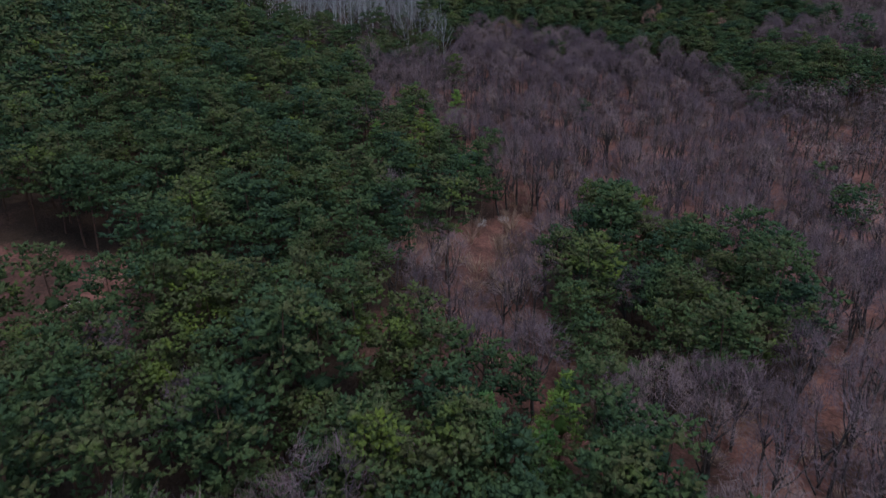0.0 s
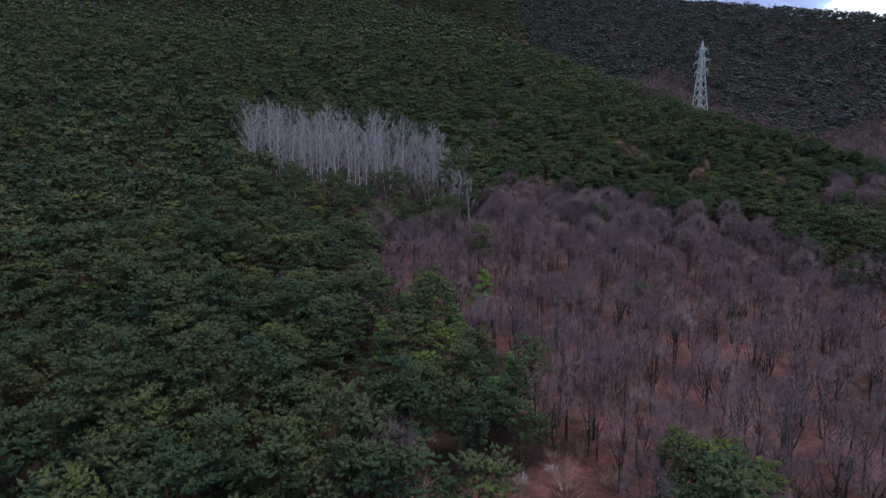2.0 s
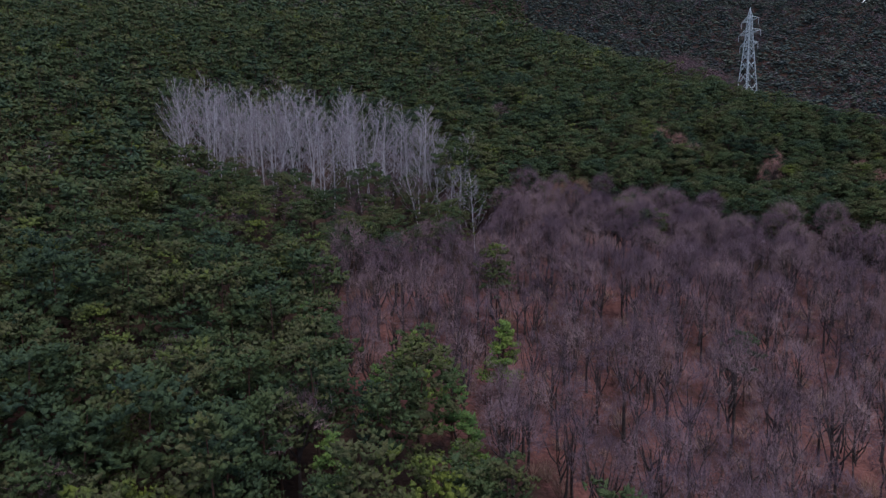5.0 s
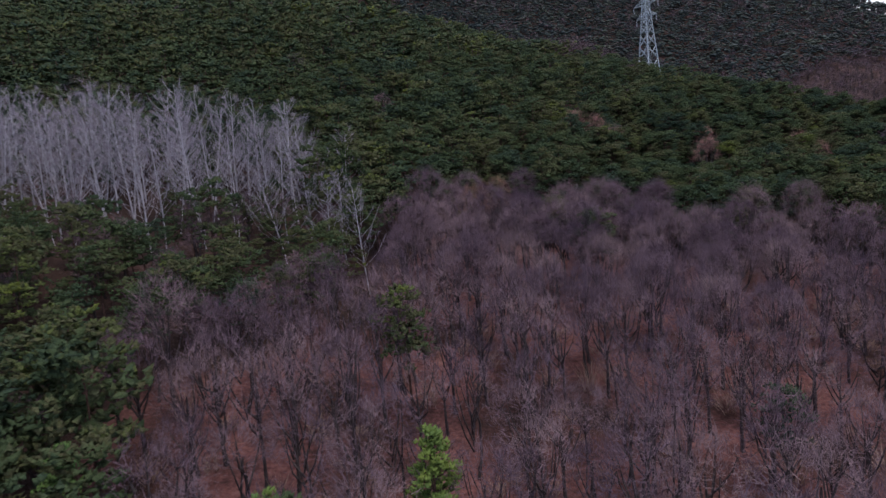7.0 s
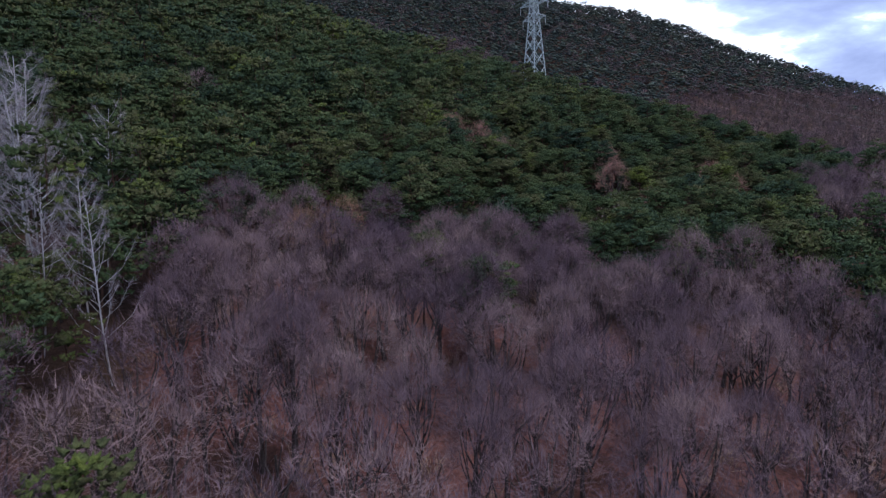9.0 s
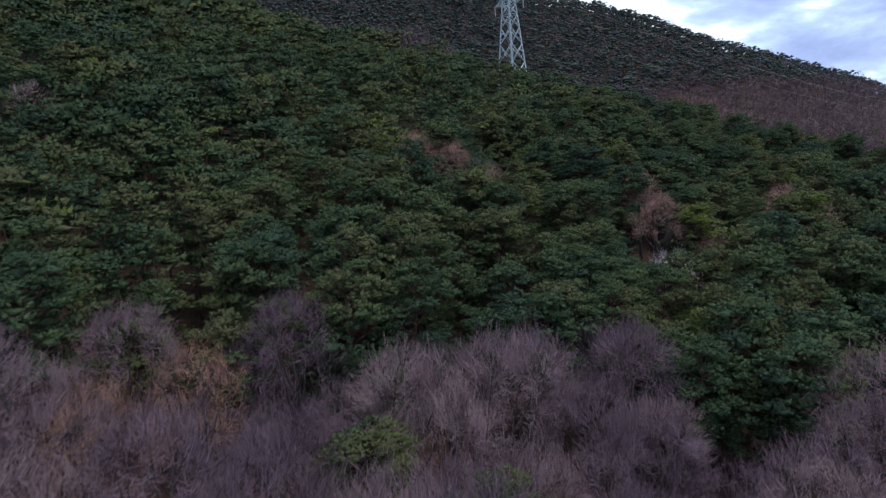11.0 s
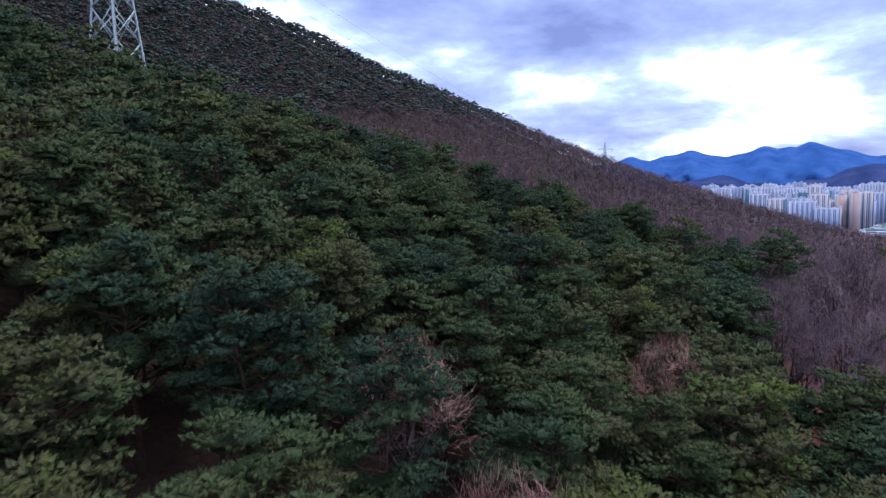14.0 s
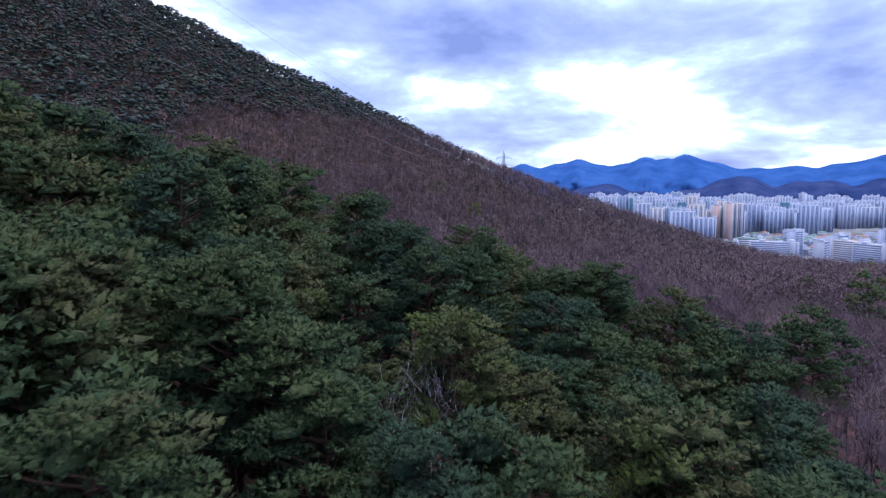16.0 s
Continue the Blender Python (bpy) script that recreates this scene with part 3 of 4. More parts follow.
srng = np.random.default_rng(11)
FLAT_RINGS = (0.6, 0.0)
PINES = [[pine_shape(srng, srng.uniform(*tall), srng.uniform(*wide), *spec) for _ in range(n)]
         for n, tall, wide, spec in ((7, (10, 12), (2.6, 3.3), (44, 44, 0.36, 90, 0.2, 7, FLAT_RINGS, 5, 0.2, 0.26, 0.55)), (7, (10, 12), (2.6, 3.3), (40, 30, 0.45, 50, 0.24, 6, FLAT_RINGS, 5, 0.2, 0.27, 0.55)),
                                     (9, (10, 12), (2.6, 3.3), (27, 15, 0.6, 0, 0.3, 4, (0.4,), 4, 0.2, 0.3, 0.55)), (8, (10, 12), (2.6, 3.4), (14, 5, 0.88, 0, 0.42, 3, (0.35,), 4, 0.27, 0.37, 0.68)),
                                     (7, (7.4, 9.0), (3.2, 4.0), (9, 0, 1.0, 0, 0.8, 3, (0.35,), 4, 0.4, 0.38, 1.0, 0.75)))]
BARES = [[bare_shape(srng, srng.uniform(10.0, 12.4), srng.uniform(2.6, 3.5), *spec) for _ in range(n)]
         for n, spec in ((5, (8, 60, 4200, 0.02, 0.8, 6)), (6, (8, 56, 3000, 0.023, 0.8, 6)), (6, (7, 44, 850, 0.038, 0.85, 4)),
                         (5, (4, 22, 200, 0.09, 0.8, 3)), (4, (2, 16, 110, 0.16, 0.85, 3)))]


def part(name, v_f, material, parent, label="", smooth=False):
    ob = new(name, mesh_of(name, v_f[0], v_f[1], [material], smooth=smooth))
    ob.parent = parent
    if label:
        tagged(ob, label)
    return ob


def tree_thing(name, label, category, group, wood, leaves, bark, leaf):
    root = tagged(new(name), label, category, group)
    root.empty_display_size = 0.5
    part("trunk", wood, bark, root)
    part("crown", leaves, leaf, root, smooth=True)
    return root


def stand(shapes, name, label, category, group, bark, leaf, where):
    """The first trees of a list become things of their own, one by one."""
    firsts = {}
    for n in where:
        k = int(n) % len(shapes)
        m = Matrix.Translation((xs[n], ys[n], zs[n])) @ Matrix.Rotation(turn[n], 4, "Z")
        if k not in firsts:
            firsts[k] = tree_thing(name, label, category, group, shapes[k][0], shapes[k][1], bark, leaf)
            ob = firsts[k]
            ob.matrix_basis = m
        else:
            ob = copy_thing(firsts[k], m)
        ob.scale = (size[n],) * 3


def woods(shapes, name, label, category, bark, leaf, where):
    """Many trees joined into one object."""
    vs, fs, sl, own, n0 = [], [], [], [], 0
    for n in where:
        (wv, wf), (lv, lf) = shapes[int(n) % len(shapes)]
        c, s = np.cos(turn[n]) * size[n], np.sin(turn[n]) * size[n]
        rot = np.array([[c, s, 0], [-s, c, 0], [0, 0, size[n]]])
        for v, f, k in ((wv, wf, 0), (lv, lf, 1)):
            vs.append(v @ rot + (xs[n], ys[n], zs[n]))
            fs.append(f + n0)
            sl.append(np.full(len(f), k))
            own.append(np.full(len(v), tone[n], dtype=np.float32))
            n0 += len(v)
    if vs:
        me = mesh_of(name, np.concatenate(vs), np.concatenate(fs), [bark, leaf], np.concatenate(sl), smooth=True)
        me.attributes.new("tone", "FLOAT", "POINT").data.foreach_set("value", np.concatenate(own))
        tagged(new(name, me), label, category, kind="stuff")


order = np.argsort(near_d)
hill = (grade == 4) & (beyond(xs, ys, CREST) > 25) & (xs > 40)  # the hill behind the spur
for shapes, is_bare, name, label, cat, bark, leaf in (
        (PINES, False, "pine_tree", "dark green pine with a broad uneven crown", "pine", PINE_BARK, NEEDLES),
        (BARES, True, "bare_tree", "leafless purple-brown tree on the leaf-strewn slope", "tree", OAK_BARK, TWIGS)):
    mine = [n for n in order if bare[n] == is_bare]
    single = [n for n in mine if grade[n] < 2][:300]
    if is_bare:
        single = sorted((n for n in mine if grade[n] < 3), key=lambda n: mid_d[n])[:300]
    taken = set(single)
    for g in (0, 1, 2):
        stand(shapes[g], name, label, cat, name.replace("_", " ") + "s on the hillside", bark, leaf, [n for n in single if grade[n] == g])
    for g in range(5):
        woods(shapes[g], {False: "pine_woods", True: "bare_woods"}[is_bare], {False: "dense dark green pine woods covering the slope",
              True: "leafless purple-grey woods covering the slope"}[is_bare], "woods", bark, leaf, [n for n in mine if grade[n] == g and n not in taken and (is_bare or not hill[n])])
# Far hill pines take the needle colour with distance haze painted in.
woods(PINES[4], "pine_woods", "pine woods on the far hill, tinted dark blue-green for haze", "woods", PINE_BARK, HAZED_NEEDLES, [n for n in order if hill[n] and not bare[n]])

# the grove of pale trees
brng = np.random.default_rng(5)
bx, by = scatter(-76, 10, 170, 216, 4.3, brng)
ok = inside(bx, by, BIRCH_GROVE)
bx, by = np.concatenate([bx[ok], (0.6, -4.5, -9.5, -2.0)]), np.concatenate([by[ok], (179.5, 183.0, 185.5, 188.0)])
first_birch = []
for n, (x, y) in enumerate(zip(bx, by)):
    m = Matrix.Translation((x, y, float(ground_z(x, y)) - 0.2)) @ Matrix.Rotation(brng.uniform(0, 6.28), 4, "Z")
    if len(first_birch) < 6:
        b = birch_shape(brng, brng.uniform(18, 22), brng.uniform(4.4, 5.8))
        ob = tree_thing("birch_tree", "tall leafless tree with pale grey-white bark", "tree", "pale grove", b[0], b[1], BIRCH_BARK, BIRCH_TWIGS)
        ob.matrix_basis = m
        first_birch.append(ob)
    else:
        ob = copy_thing(first_birch[n % 6], m)
    ob.scale = (brng.uniform(0.72, 0.98) if n < len(bx) - 4 else 0.66,) * 3


# ---- undergrowth and odd trees ----
def bush_shape(rng, h, R, n, width):
    a, r = rng.uniform(0, 2 * np.pi, n), R * np.sqrt(rng.random(n)) * 0.35
    p = np.stack([r * np.cos(a), r * np.sin(a), rng.uniform(-0.1, 0.45, n) * h], axis=1)
    w = unit(np.stack([np.cos(a) * R / h, np.sin(a) * R / h, np.full(n, 0.9)], axis=1) + rng.normal(0, 0.3, (n, 3)))
    return slivers(p, w, h * rng.uniform(0.3, 0.75, n), np.full(n, width), rng)


DRY_TWIGS = surface("dry tan twigs", [(0.25, (0.2, 0.12, 0.1)), (0.5, (0.3, 0.2, 0.16)), (0.8, (0.4, 0.3, 0.23))], scale=0.1, rough=0.95, spec=0.1, island=0.3)
RUST = surface("rusty withered leaves", [(0.25, (0.17, 0.085, 0.06)), (0.7, (0.3, 0.17, 0.12))], scale=0.5, rough=0.9, spec=0.1, island=0.3)
BLOSSOM = surface("pale blossom twigs", [(0.25, (0.36, 0.32, 0.33)), (0.7, (0.55, 0.5, 0.5))], scale=0.5, rough=0.9, spec=0.1, island=0.3)
urng = np.random.default_rng(21)
bushes = [bush_shape(urng, urng.uniform(1.6, 3.2), urng.uniform(0.9, 1.7), 90, 0.055) for _ in range(6)]
ux, uy = scatter(-60, 125, 20, 200, 4.2, urng)
ok = (inside(ux, uy, BARE_WOOD) & ~inside(ux, uy, PINE_ISLAND)) | inside(ux, uy, GLADE) | (inside(ux, uy, CLEARING) & (urng.random(len(ux)) < 0.5))
ok &= in_wedge(ux, uy) & ((urng.random(len(ux)) < 0.75) | inside(ux, uy, GLADE))
vs, fs, n0 = [], [], 0
for n, (x, y) in enumerate(zip(ux[ok], uy[ok])):
    v, f = bushes[n % 6]
    a = urng.uniform(0, 6.28)
    c, s = np.cos(a), np.sin(a)
    vs.append(v @ (np.array([[c, s, 0], [-s, c, 0], [0, 0, 1]]) * urng.uniform(0.6, 1.25) * (1.5 if inside(x, y, GLADE) else 1.0)) + (x, y, float(ground_z(x, y))))
    fs.append(f + n0)
    n0 += len(v)
tagged(new("undergrowth", mesh_of("undergrowth", np.concatenate(vs), np.concatenate(fs), [DRY_TWIGS])), "dry tan brushwood under the bare trees", "undergrowth", kind="stuff")

orng = np.random.default_rng(31)
for x, y, h, bark, leaf, name, label in (
        (63, 206.5, 11.2, OAK_BARK, PINK_TWIGS, "withered_tree", "withered pinkish tree among dark green pines"),
        (66, 201.5, 9.2, OAK_BARK, PINK_TWIGS, "withered_tree", "withered pinkish tree among dark green pines"),
        (82, 208, 11.5, OAK_BARK, PINK_TWIGS, "withered_tree", "withered pinkish tree among dark green pines"),
        (84.5, 206, 10.2, OAK_BARK, PINK_TWIGS, "withered_tree", "withered pinkish tree among dark green pines"),
        (67, 213.5, 10.5, OAK_BARK, PINK_TWIGS, "withered_tree", "withered pinkish tree among dark green pines"),
        (46, 226, 11.6, OAK_BARK, PINK_TWIGS, "withered_tree", "withered pinkish tree among dark green pines"),
        (49.5, 223.5, 11.0, OAK_BARK, PINK_TWIGS, "withered_tree", "withered pinkish tree among dark green pines"),
        (51.5, 219.5, 10.2, OAK_BARK, DRY_TWIGS, "withered_tree", "withered tan tree among dark green pines"),
        (59.7, 201, 8.6, OAK_BARK, BLOSSOM, "blossoming_tree", "small tree with pale whitish twigs among pines"),
        (90, 222, 10.5, OAK_BARK, BIRCH_TWIGS, "dead_tree", "dead tree with bare pale grey branches"),
        (20, 188, 12.5, OAK_BARK, RUST, "rusty_tree", "half-bare tree with rusty brown leaves"),
        (16, 187, 11.5, OAK_BARK, RUST, "rusty_tree", "half-bare tree with rusty brown leaves")):
    dead = name == "dead_tree"
    wood, twig = bare_shape(orng, h, 1.9 if dead else orng.uniform(2.2, 2.8), 7 if dead else 9, 46, 420 if dead else 2400, 0.016, 0.7, 6)
    ob = tree_thing(name, label, "tree", "", wood, twig, bark, leaf)
    ob.matrix_basis = Matrix.Translation((x, y, float(ground_z(x, y)) - 0.3))


# ---- pylon ----
def beam(a, b, w):
    a, b = np.array(a, dtype=float), np.array(b, dtype=float)
    d = unit(b - a)
    s = unit(np.cross(d, (0.2, 0.3, 0.93) if abs(d[2]) < 0.9 else (0.9, 0.3, 0.1)))
    u = np.cross(d, s)
    c = [(-1, -1), (1, -1), (1, 1), (-1, 1)]
    v = np.array([p + (s * i + u * j) * w / 2 for p in (a, b) for i, j in c])
    q = [(0, 1, 5, 4), (1, 2, 6, 5), (2, 3, 7, 6), (3, 0, 4, 7), (3, 2, 1, 0), (4, 5, 6, 7)]
    return v, np.array([t for a0, b0, c0, d0 in q for t in ((a0, b0, c0), (a0, c0, d0))])


def pylon(name, label, base, height, az, k=1.0):
    """A lattice tower with three pairs of arms. k: width of its bars."""
    root = tagged(new(name), label, "pylon")
    H = height
    lv = [0.0, 0.13, 0.25, 0.36, 0.46, 0.55, 0.62, 0.68, 0.74, 0.78, 0.83, 0.885, 0.93]

    def half(f):
        return (2.6 - 1.72 * f / 0.68 if f < 0.68 else 0.88 - 0.5 * (f - 0.68) / 0.25) * H / 33.5

    def corner(i, f):
        a = (i + 0.5) * math.pi / 2
        r = half(f) * math.sqrt(2)
        return (r * math.cos(a), r * math.sin(a), f * H)

    for i in range(4):
        part("leg", tube([corner(i, p) for p in lv] + [(0, 0, H)], [0.13 * k] * len(lv) + [0.07 * k], 4), STEEL, root)
        bars = []
        for p, q in zip(lv, lv[1:]):
            m = (p + q) / 2
            bars += [beam(corner(i, p), corner(i + 1, q), 0.1 * k), beam(corner(i + 1, p), corner(i, q), 0.1 * k)]
            if p < 0.6:
                mid = (np.array(corner(i, m)) + np.array(corner(i + 1, m))) / 2
                for j in (i, i + 1):
                    bars.append(beam(np.array(corner(j, p)) * 0.5 + mid * 0.5, corner(j, m), 0.06 * k))
                    bars.append(beam(np.array(corner(j, q)) * 0.5 + mid * 0.5, corner(j, m), 0.06 * k))
            else:
                bars.append(beam(corner(i, p), corner(i + 1, p), 0.08 * k))
        if k > 1:
            part("bracing", join(bars), STEEL, root)
        else:
            for bar in bars:
                part("brace", bar, STEEL, root)
    for f, span in ((0.68, 3.6), (0.78, 4.4), (0.885, 3.4)):
        span *= H / 33.5
        for sg in (1, -1):
            tip = np.array((0, sg * span, f * H + 0.25))
            hw = half(f)
            feet = [(hw, sg * hw, f * H), (-hw, sg * hw, f * H), (hw * 0.8, sg * hw * 0.8, f * H + 1.5), (-hw * 0.8, sg * hw * 0.8, f * H + 1.5)]
            bars = [beam(p, tip, 0.11 * k) for p in feet]
            for g in (0.3, 0.6):
                pts = [np.array(p) * (1 - g) + tip * g for p in feet]
                bars += [beam(pts[0], pts[2], 0.06 * k), beam(pts[1], pts[3], 0.06 * k), beam(pts[0], pts[1], 0.06 * k)]
            arm = part("crossarm", join(bars), STEEL, root)
            part("insulator", tube([tip - (0, 0, 0.06 * n) for n in range(31)], [0.13 * k if n % 2 else 0.05 for n in range(31)], 7), CERAMIC, arm)
    root.matrix_basis = Matrix.Translation(base) @ Matrix.Rotation(radians(-az), 4, "Z")
    return root


PX, PY = 84.5, 269.0
PZ = float(ground_z(PX, PY))
pylon("pylon", "galvanised steel lattice pylon rising above the pines", (PX, PY, PZ - 0.3), 116.0 - PZ + 0.3, 73 - 90)
QX, QY = 500.0, 388.0
QZ = float(ground_z(QX, QY))
pylon("pylon", "distant steel lattice pylon behind the ridge", (QX, QY, QZ - 0.3), 102.0 - QZ, 73 - 90, 1.6)
CABLE = surface("aluminium cable", [(0.3, (0.2, 0.21, 0.22)), (0.7, (0.3, 0.31, 0.32))], scale=0.5, rough=0.5, metal=0.6)
run = unit(np.array((QX - PX, QY - PY, 0.0)))
across = np.array((-run[1], run[0], 0.0))
for f, span in ((0.68, 3.6), (0.78, 4.4), (0.885, 3.4)):
    for sg in (1, -1):
        h1, h2 = 116.0 - PZ, 102.0 - QZ
        p = np.array((PX, PY, PZ + f * h1 - 1.6)) + across * sg * span * h1 / 33.5
        q = np.array((QX, QY, QZ + f * h2 - 1.6)) + across * sg * span * h2 / 33.5
        g = np.linspace(0, 1, 25)[:, None]
        line = p * (1 - g) + q * g - np.array((0, 0, 36.0)) * g * (1 - g)
        v, fc = tube(line, np.full(25, 0.016), 4)
        tagged(new("power_line", mesh_of("power_line", v, fc, [CABLE])), "thin grey overhead cable hung between the pylons", "cable", "overhead cables")


# ---- town on the plain ----
def paint(name, c, rough=0.8):
    return surface(name, [(0.3, tuple(0.85 * float(q) for q in c)), (0.7, c)], scale=0.05, detail=4, rough=rough, each=0.25)


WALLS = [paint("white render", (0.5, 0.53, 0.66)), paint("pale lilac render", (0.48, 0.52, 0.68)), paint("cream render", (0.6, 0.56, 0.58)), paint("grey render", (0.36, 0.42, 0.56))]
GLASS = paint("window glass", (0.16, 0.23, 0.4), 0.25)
TEAL = paint("teal cladding", (0.06, 0.17, 0.24), 0.4)
ACCENT = paint("salmon paint", (0.6, 0.42, 0.4))
ROOF_TILE = paint("orange roof sheet", (0.5, 0.24, 0.16))
GREEN_ROOF = paint("green roof coat", (0.22, 0.4, 0.3))
TOWN = surface("streets and yards", [(0.3, (0.06, 0.07, 0.06)), (0.5, (0.2, 0.2, 0.21)), (0.7, (0.34, 0.33, 0.34))], scale=0.02, detail=8, rough=0.9, fine=0.3, fine_scale=0.15)


def box(x0, x1, y0, y1, z0, z1):
    v = np.array([(x, y, z) for z in (z0, z1) for x, y in ((x0, y0), (x1, y0), (x1, y1), (x0, y1))], dtype=float)
    q = [(0, 1, 5, 4), (1, 2, 6, 5), (2, 3, 7, 6), (3, 0, 4, 7), (3, 2, 1, 0), (4, 5, 6, 7)]
    return v, np.array([t for a, b, c, d in q for t in ((a, b, c), (a, c, d))])


def tower_block(w, d, h, wall, bays, side, top):
    """A tall block of flats: proud bays between strips of windows, stair towers with roof houses."""
    root = tagged(new("apartment_tower"), top, "apartment block", "apartment towers")
    part("body", box(-w / 2, w / 2, -d / 2, d / 2, -3, h), wall, root)
    step = w / bays
    for n in range(bays):
        x = -w / 2 + step * (n + 0.5)
        for sg in (1, -1):
            y0, y1 = sorted((sg * d / 2, sg * (d / 2 + 0.9)))
            part("bay", box(x - step * 0.2, x + step * 0.2, y0, y1, -3, h + 0.8), wall, root)
    for sg in (1, -1):
        y0, y1 = sorted((sg * d / 2, sg * (d / 2 + 0.25)))
        part("glazing", join([box(-w / 2 + step * (n + q) - step * 0.1, -w / 2 + step * (n + q) + step * 0.1, y0, y1, 2, h - 2) for n in range(bays) for q in (0.15, 0.85)]), GLASS, root)
        x0, x1 = sorted((sg * w / 2, sg * (w / 2 + 0.3)))
        part("end_panel", box(x0, x1, -d * 0.3, d * 0.3, -3, h), side, root)
    for n in range(0, bays, 2):
        x = -w / 2 + step * (n + 0.75)
        part("roof_house", join([box(x - 2.6, x + 2.6, -d * 0.3, d * 0.25, h, h + 2.8), box(x - 1.4, x + 1.4, -d * 0.18, d * 0.18, h + 2.8, h + 4.4)]), WALLS[0], root)
    return root


def slab_block(w, d, h, floors, wall, label):
    """A long block of flats with a balcony band on each floor."""
    root = tagged(new("apartment_slab"), label, "apartment block", "apartment slabs")
    part("body", box(-w / 2, w / 2, -d / 2, d / 2, -3, h), wall, root)
    for n in range(floors):
        z = h * (n + 0.45) / floors
        for sg in (1, -1):
            y0, y1 = sorted((sg * d / 2, sg * (d / 2 + 0.2)))
            part("window_band", box(-w * 0.46, w * 0.46, y0, y1, z, z + h / floors * 0.42), GLASS, root)
    part("stair_tower", box(w * 0.3, w * 0.42, -d * 0.6, d * 0.62, -3, h + 4), WALLS[0], root)
    part("roof_house", box(-w * 0.3, -w * 0.18, -d * 0.3, d * 0.3, h, h + 3), WALLS[0], root)
    part("roof", box(-w / 2 - 0.2, w / 2 + 0.2, -d / 2 - 0.2, d / 2 + 0.2, h, h + 0.6), GREEN_ROOF if floors < 9 else wall, root)
    return root


def low_house(w, d, h, roof):
    root = tagged(new("town_house"), "small pale town house with a coloured flat-pitched roof", "house", "town houses")
    part("wall", box(-w / 2, w / 2, -d / 2, d / 2, -3, h), WALLS[0], root)
    v = np.array([(-w / 2 - 0.5, -d / 2 - 0.5, h), (w / 2 + 0.5, -d / 2 - 0.5, h), (w / 2 + 0.5, d / 2 + 0.5, h), (-w / 2 - 0.5, d / 2 + 0.5, h),
                  (-w / 4, 0, h + 2), (w / 4, 0, h + 2)])
    part("roof", (v, np.array([(0, 1, 5), (0, 5, 4), (1, 2, 5), (2, 3, 4), (2, 4, 5), (3, 0, 4), (2, 1, 0), (3, 2, 0)])), roof, root)
    for sg in (1, -1):
        y0, y1 = sorted((sg * d / 2, sg * (d / 2 + 0.1)))
        part("window", box(-w * 0.28, w * 0.28, y0, y1, h * 0.5, h * 0.5 + 1.5), GLASS, root)
    return root


EX, EY = 71.0, 211.0


def at_town(az, dist, face):
    a = radians(az)
    return Matrix.Translation((EX + math.sin(a) * dist, EY + math.cos(a) * dist, PLAIN)) @ Matrix.Rotation(radians(face), 4, "Z")


crng = random.Random(17)
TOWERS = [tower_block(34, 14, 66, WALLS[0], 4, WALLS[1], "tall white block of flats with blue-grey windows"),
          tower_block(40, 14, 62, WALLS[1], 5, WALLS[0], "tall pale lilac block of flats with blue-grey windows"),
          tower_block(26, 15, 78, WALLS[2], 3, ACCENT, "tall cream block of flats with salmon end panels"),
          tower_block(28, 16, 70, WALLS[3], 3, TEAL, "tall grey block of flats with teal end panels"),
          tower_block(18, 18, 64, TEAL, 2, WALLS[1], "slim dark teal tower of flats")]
spots = []
for az0, az1, d0, d1, n, kinds in ((75.2, 82.5, 1950, 2500, 44, (0, 1, 3, 0)), (75.0, 99, 2050, 2600, 46, (0, 1, 0)), (79.5, 87.0, 1330, 1560, 22, (1, 3, 0, 4, 2)),
                                   (82.6, 87.2, 1240, 1300, 9, (2, 2, 1, 2)), (87.2, 93.2, 1500, 1640, 18, (1, 0, 1, 4)), (93.2, 100, 1800, 1980, 22, (0, 1, 0, 3)),
                                   (88, 100, 1650, 1790, 10, (0, 1))):
    for k in range(n):
        spots.append((az0 + (az1 - az0) * (k + crng.uniform(0.2, 0.8)) / n, crng.uniform(d0, d1), crng.choice(kinds)))
first = set()
for az, dist, k in spots:
    m = at_town(az, dist, crng.choice((-62, -70, -80, 10, -95)) + crng.uniform(-6, 6))
    if k in first:
        ob = copy_thing(TOWERS[k], m)
    else:
        ob = TOWERS[k]
        ob.matrix_basis = m
        first.add(k)
    ob.scale = (1, 1, crng.uniform(0.7, 1.05))
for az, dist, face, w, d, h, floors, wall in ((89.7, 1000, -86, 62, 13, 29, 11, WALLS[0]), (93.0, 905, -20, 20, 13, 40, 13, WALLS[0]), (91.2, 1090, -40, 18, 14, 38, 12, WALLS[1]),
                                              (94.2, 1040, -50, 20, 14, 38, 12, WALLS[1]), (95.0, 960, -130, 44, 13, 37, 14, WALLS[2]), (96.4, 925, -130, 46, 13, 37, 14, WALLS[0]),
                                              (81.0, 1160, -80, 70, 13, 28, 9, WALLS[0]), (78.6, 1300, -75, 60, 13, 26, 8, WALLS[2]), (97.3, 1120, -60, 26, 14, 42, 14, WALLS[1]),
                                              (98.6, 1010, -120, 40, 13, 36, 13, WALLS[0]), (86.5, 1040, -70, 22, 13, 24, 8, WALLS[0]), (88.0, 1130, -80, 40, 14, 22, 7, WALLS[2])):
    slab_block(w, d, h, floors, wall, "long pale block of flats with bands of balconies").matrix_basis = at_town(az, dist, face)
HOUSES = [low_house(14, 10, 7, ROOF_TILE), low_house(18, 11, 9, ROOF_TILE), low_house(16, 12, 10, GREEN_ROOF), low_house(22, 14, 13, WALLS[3])]
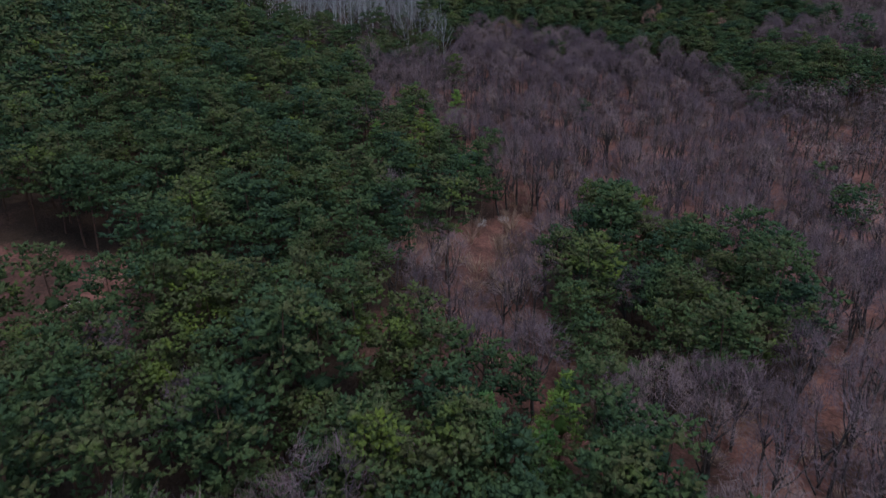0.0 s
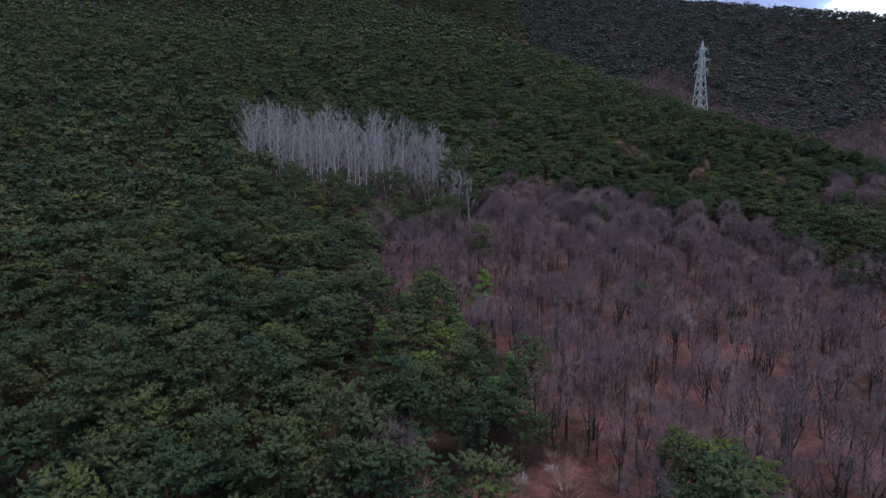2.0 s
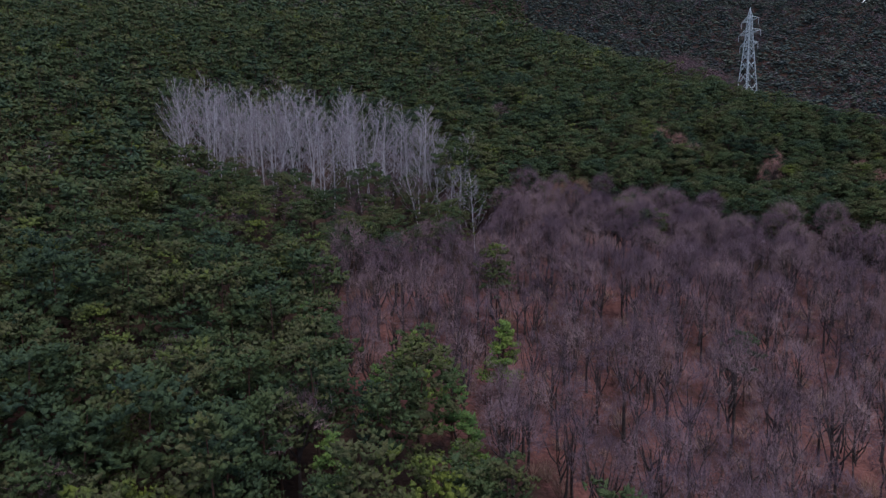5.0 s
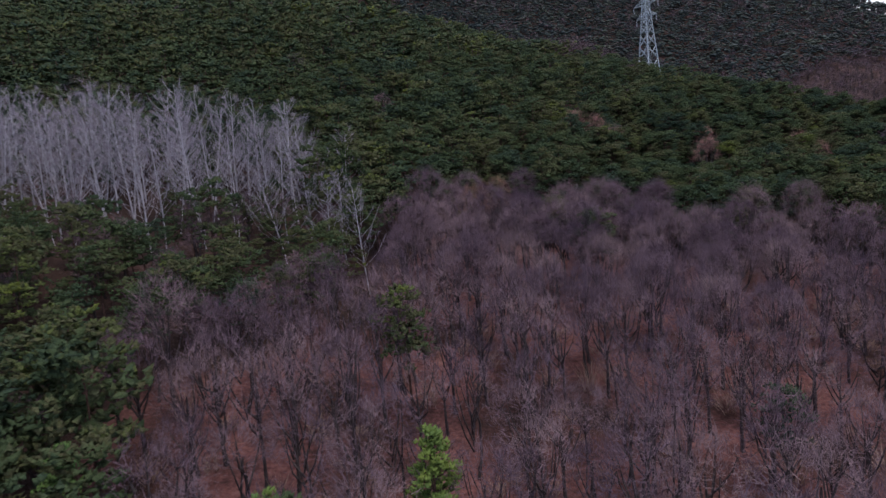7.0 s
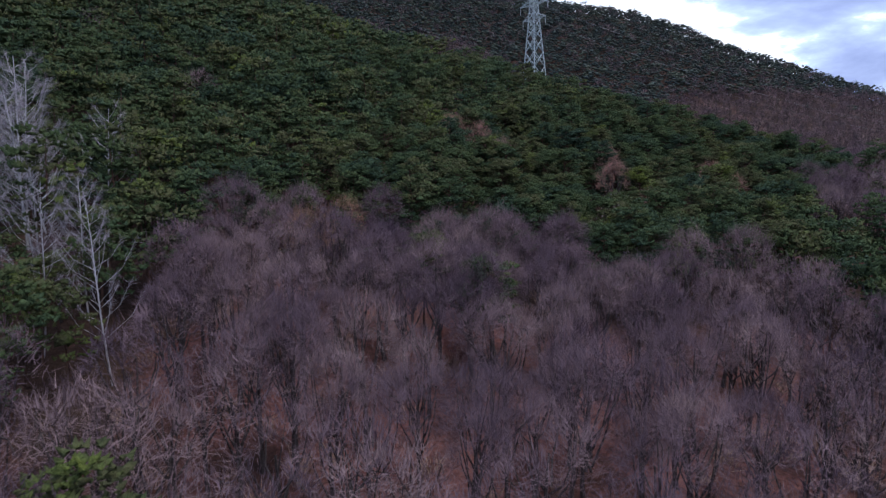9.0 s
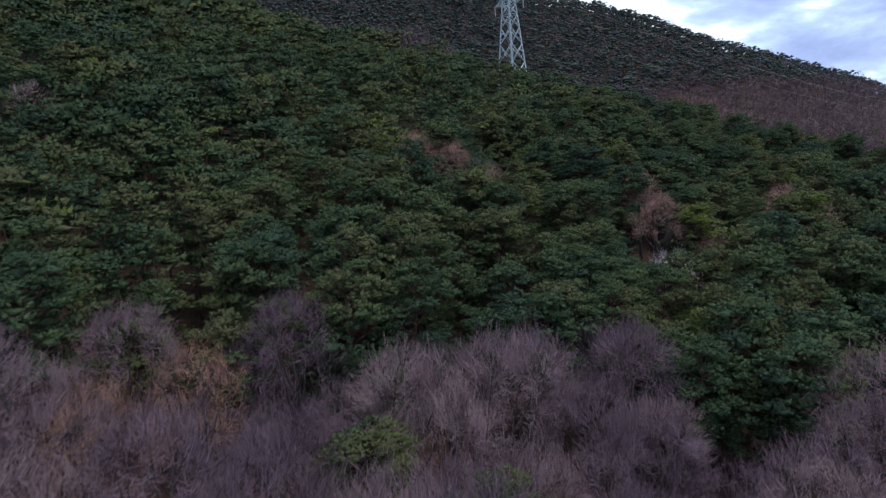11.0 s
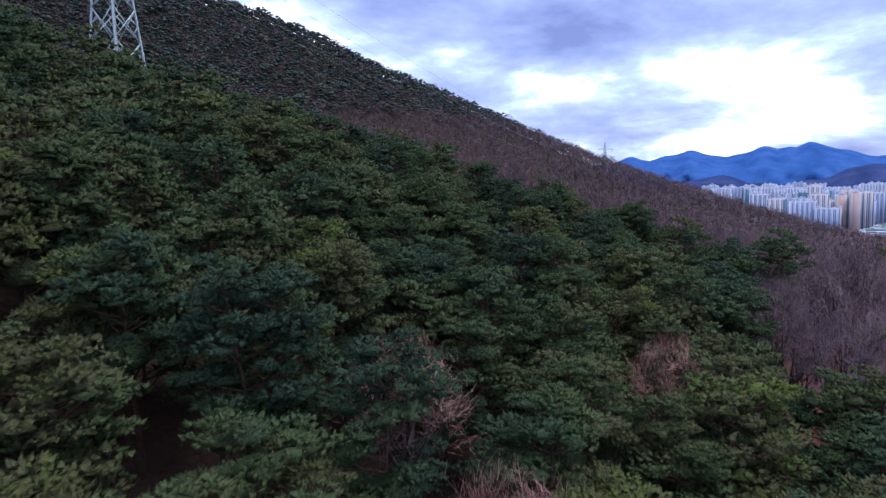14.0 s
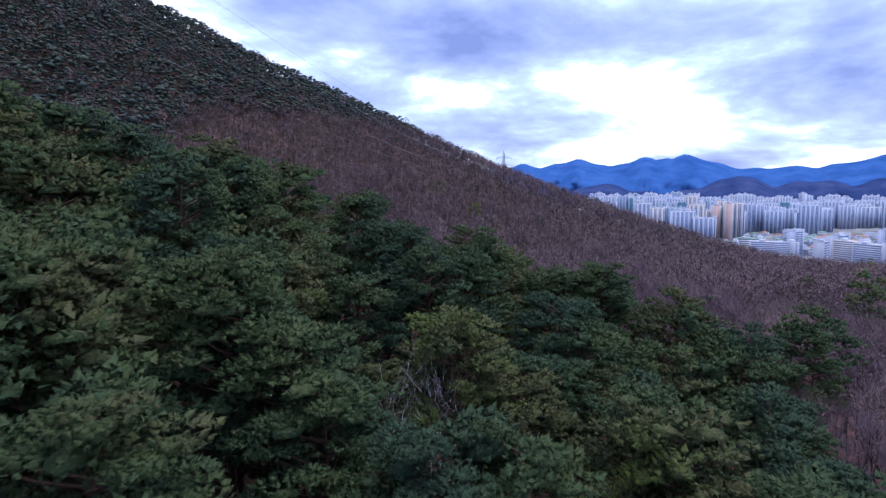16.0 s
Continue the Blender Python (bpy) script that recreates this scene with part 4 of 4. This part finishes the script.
for k in range(120):
    m = at_town(crng.uniform(85.5, 100), crng.uniform(960, 1480), crng.uniform(-90, 90))
    h = k % 4
    if k < 4:
        HOUSES[h].matrix_basis = m
    else:
        copy_thing(HOUSES[h], m)
n = 24
a = np.radians(np.linspace(66, 108, n))
v = np.concatenate([np.stack([EX + np.sin(a) * r, EY + np.cos(a) * r, np.full(n, PLAIN + 0.4)], axis=1) for r in (930, 2700)])
tagged(new("town_ground", mesh_of("town_ground", v, [(i, i + n, i + 1 + n, i + 1) for i in range(n - 1)], [TOWN])), "grey streets and yards of the town", "ground", kind="structure")


# ---- far mountains ----
def far_range(name, dist, depth, az0, az1, peaks, base, colours, label):
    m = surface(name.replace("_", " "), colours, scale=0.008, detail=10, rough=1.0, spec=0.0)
    n, rows = 160, 14
    az = np.radians(np.linspace(az0, az1, n))
    deg = np.degrees(az)
    crest = np.full(n, base, dtype=float)
    for p, w, h in peaks:
        crest = np.maximum(crest, base + (h - base) * np.exp(-np.abs((deg - p) / w) ** 1.5))
    g = np.linspace(0, 1, rows)[:, None]
    wob = np.array([[noise.noise((d * 0.9, q * 5.0, dist * 0.01)) for d in deg] for q in g[:, 0]])
    z = PLAIN - 5 + (crest[None, :] + 6 * np.sin(deg * 2.3)[None, :] - PLAIN) * np.sin(g * np.pi / 2) ** 1.2 * (1 + 0.1 * wob * (1 - g * 0.6))
    r = dist + depth * g + wob * depth * 0.25 * (1 - g)
    v = np.stack([EX + np.sin(az)[None, :] * r, EY + np.cos(az)[None, :] * r, z], axis=-1).reshape(-1, 3)
    i = (np.arange(rows - 1)[:, None] * n + np.arange(n - 1)[None, :]).ravel()
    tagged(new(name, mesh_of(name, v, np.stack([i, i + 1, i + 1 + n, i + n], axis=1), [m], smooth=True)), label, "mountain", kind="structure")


# Haze of distance is put into the blue base colours of both ranges.
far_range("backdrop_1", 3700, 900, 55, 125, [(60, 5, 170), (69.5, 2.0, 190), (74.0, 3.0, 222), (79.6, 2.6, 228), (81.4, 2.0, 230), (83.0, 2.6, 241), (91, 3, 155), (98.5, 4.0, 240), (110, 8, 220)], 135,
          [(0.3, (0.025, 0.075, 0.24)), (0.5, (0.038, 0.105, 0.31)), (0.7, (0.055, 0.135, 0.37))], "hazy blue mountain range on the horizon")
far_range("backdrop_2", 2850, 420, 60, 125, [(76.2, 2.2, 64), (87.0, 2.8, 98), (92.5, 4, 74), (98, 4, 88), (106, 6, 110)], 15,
          [(0.3, (0.016, 0.036, 0.11)), (0.5, (0.035, 0.055, 0.15)), (0.7, (0.06, 0.08, 0.19))], "hills behind the town, painted dark hazy blue")

# brush in the glade
for x, y, h, leaf, name, label in ((6, 97, 1.8, BLOSSOM, "pale_bush", "low pale leafless bush at the edge of a glade"), (14, 103, 1.6, RUST, "rusty_bush", "low bush with rusty red leaves"),
                                   (-40, 64, 1.6, BLOSSOM, "pale_bush", "low pale leafless bush in a clearing"), (10, 100, 1.5, BLOSSOM, "pale_bush", "low pale leafless bush at the edge of a glade"),
                                   (12, 106, 1.5, RUST, "rusty_bush", "low bush with rusty red leaves")):
    ob = tagged(new(name, mesh_of(name, *bush_shape(orng, h, 1.6, 160, 0.04), [leaf])), label, "bush")
    ob.location = (x, y, float(ground_z(x, y)))

# young pointed pines along the edge of the woods
YOUNG = surface("fresh green needles", [(0.3, (0.055, 0.108, 0.04)), (0.5, (0.085, 0.145, 0.044)), (0.75, (0.13, 0.18, 0.04))], scale=0.4, rough=0.8, spec=0.1, island=0.05, each=0.3, fine=0.2, fine_scale=2.5)
yrng = np.random.default_rng(41)
sapling = [tree_thing("young_pine", "young pointed pine with fresh yellow-green needles", "pine", "young pines", *pine_shape(yrng, yrng.uniform(8.0, 9.5), yrng.uniform(2.0, 2.5), 42, 24, 0.5, 30, 0.28, 6, FLAT_RINGS, 5, 0.22, 0.26, 0.5, 0.55, 0.75), PINE_BARK, YOUNG) for _ in range(3)]
for n, (x, y, k) in enumerate(SAPLINGS):
    m = Matrix.Translation((x, y, float(ground_z(x, y)) - 0.3)) @ Matrix.Rotation(yrng.uniform(0, 6.28), 4, "Z")
    if n < 3:
        ob = sapling[n]
        ob.matrix_basis = m
    else:
        ob = copy_thing(sapling[n % 3], m)
    ob.scale = (k, k, k)

# a single taller pine among the bare trees
lone = tree_thing("pine_tree", "single tall pine standing above bare trees", "pine", "", *PINES[1][2], PINE_BARK, NEEDLES)
lone.matrix_basis = Matrix.Translation((120, 209, float(ground_z(120, 209)) - 0.3))
lone.scale = (1.05, 1.05, 1.12)
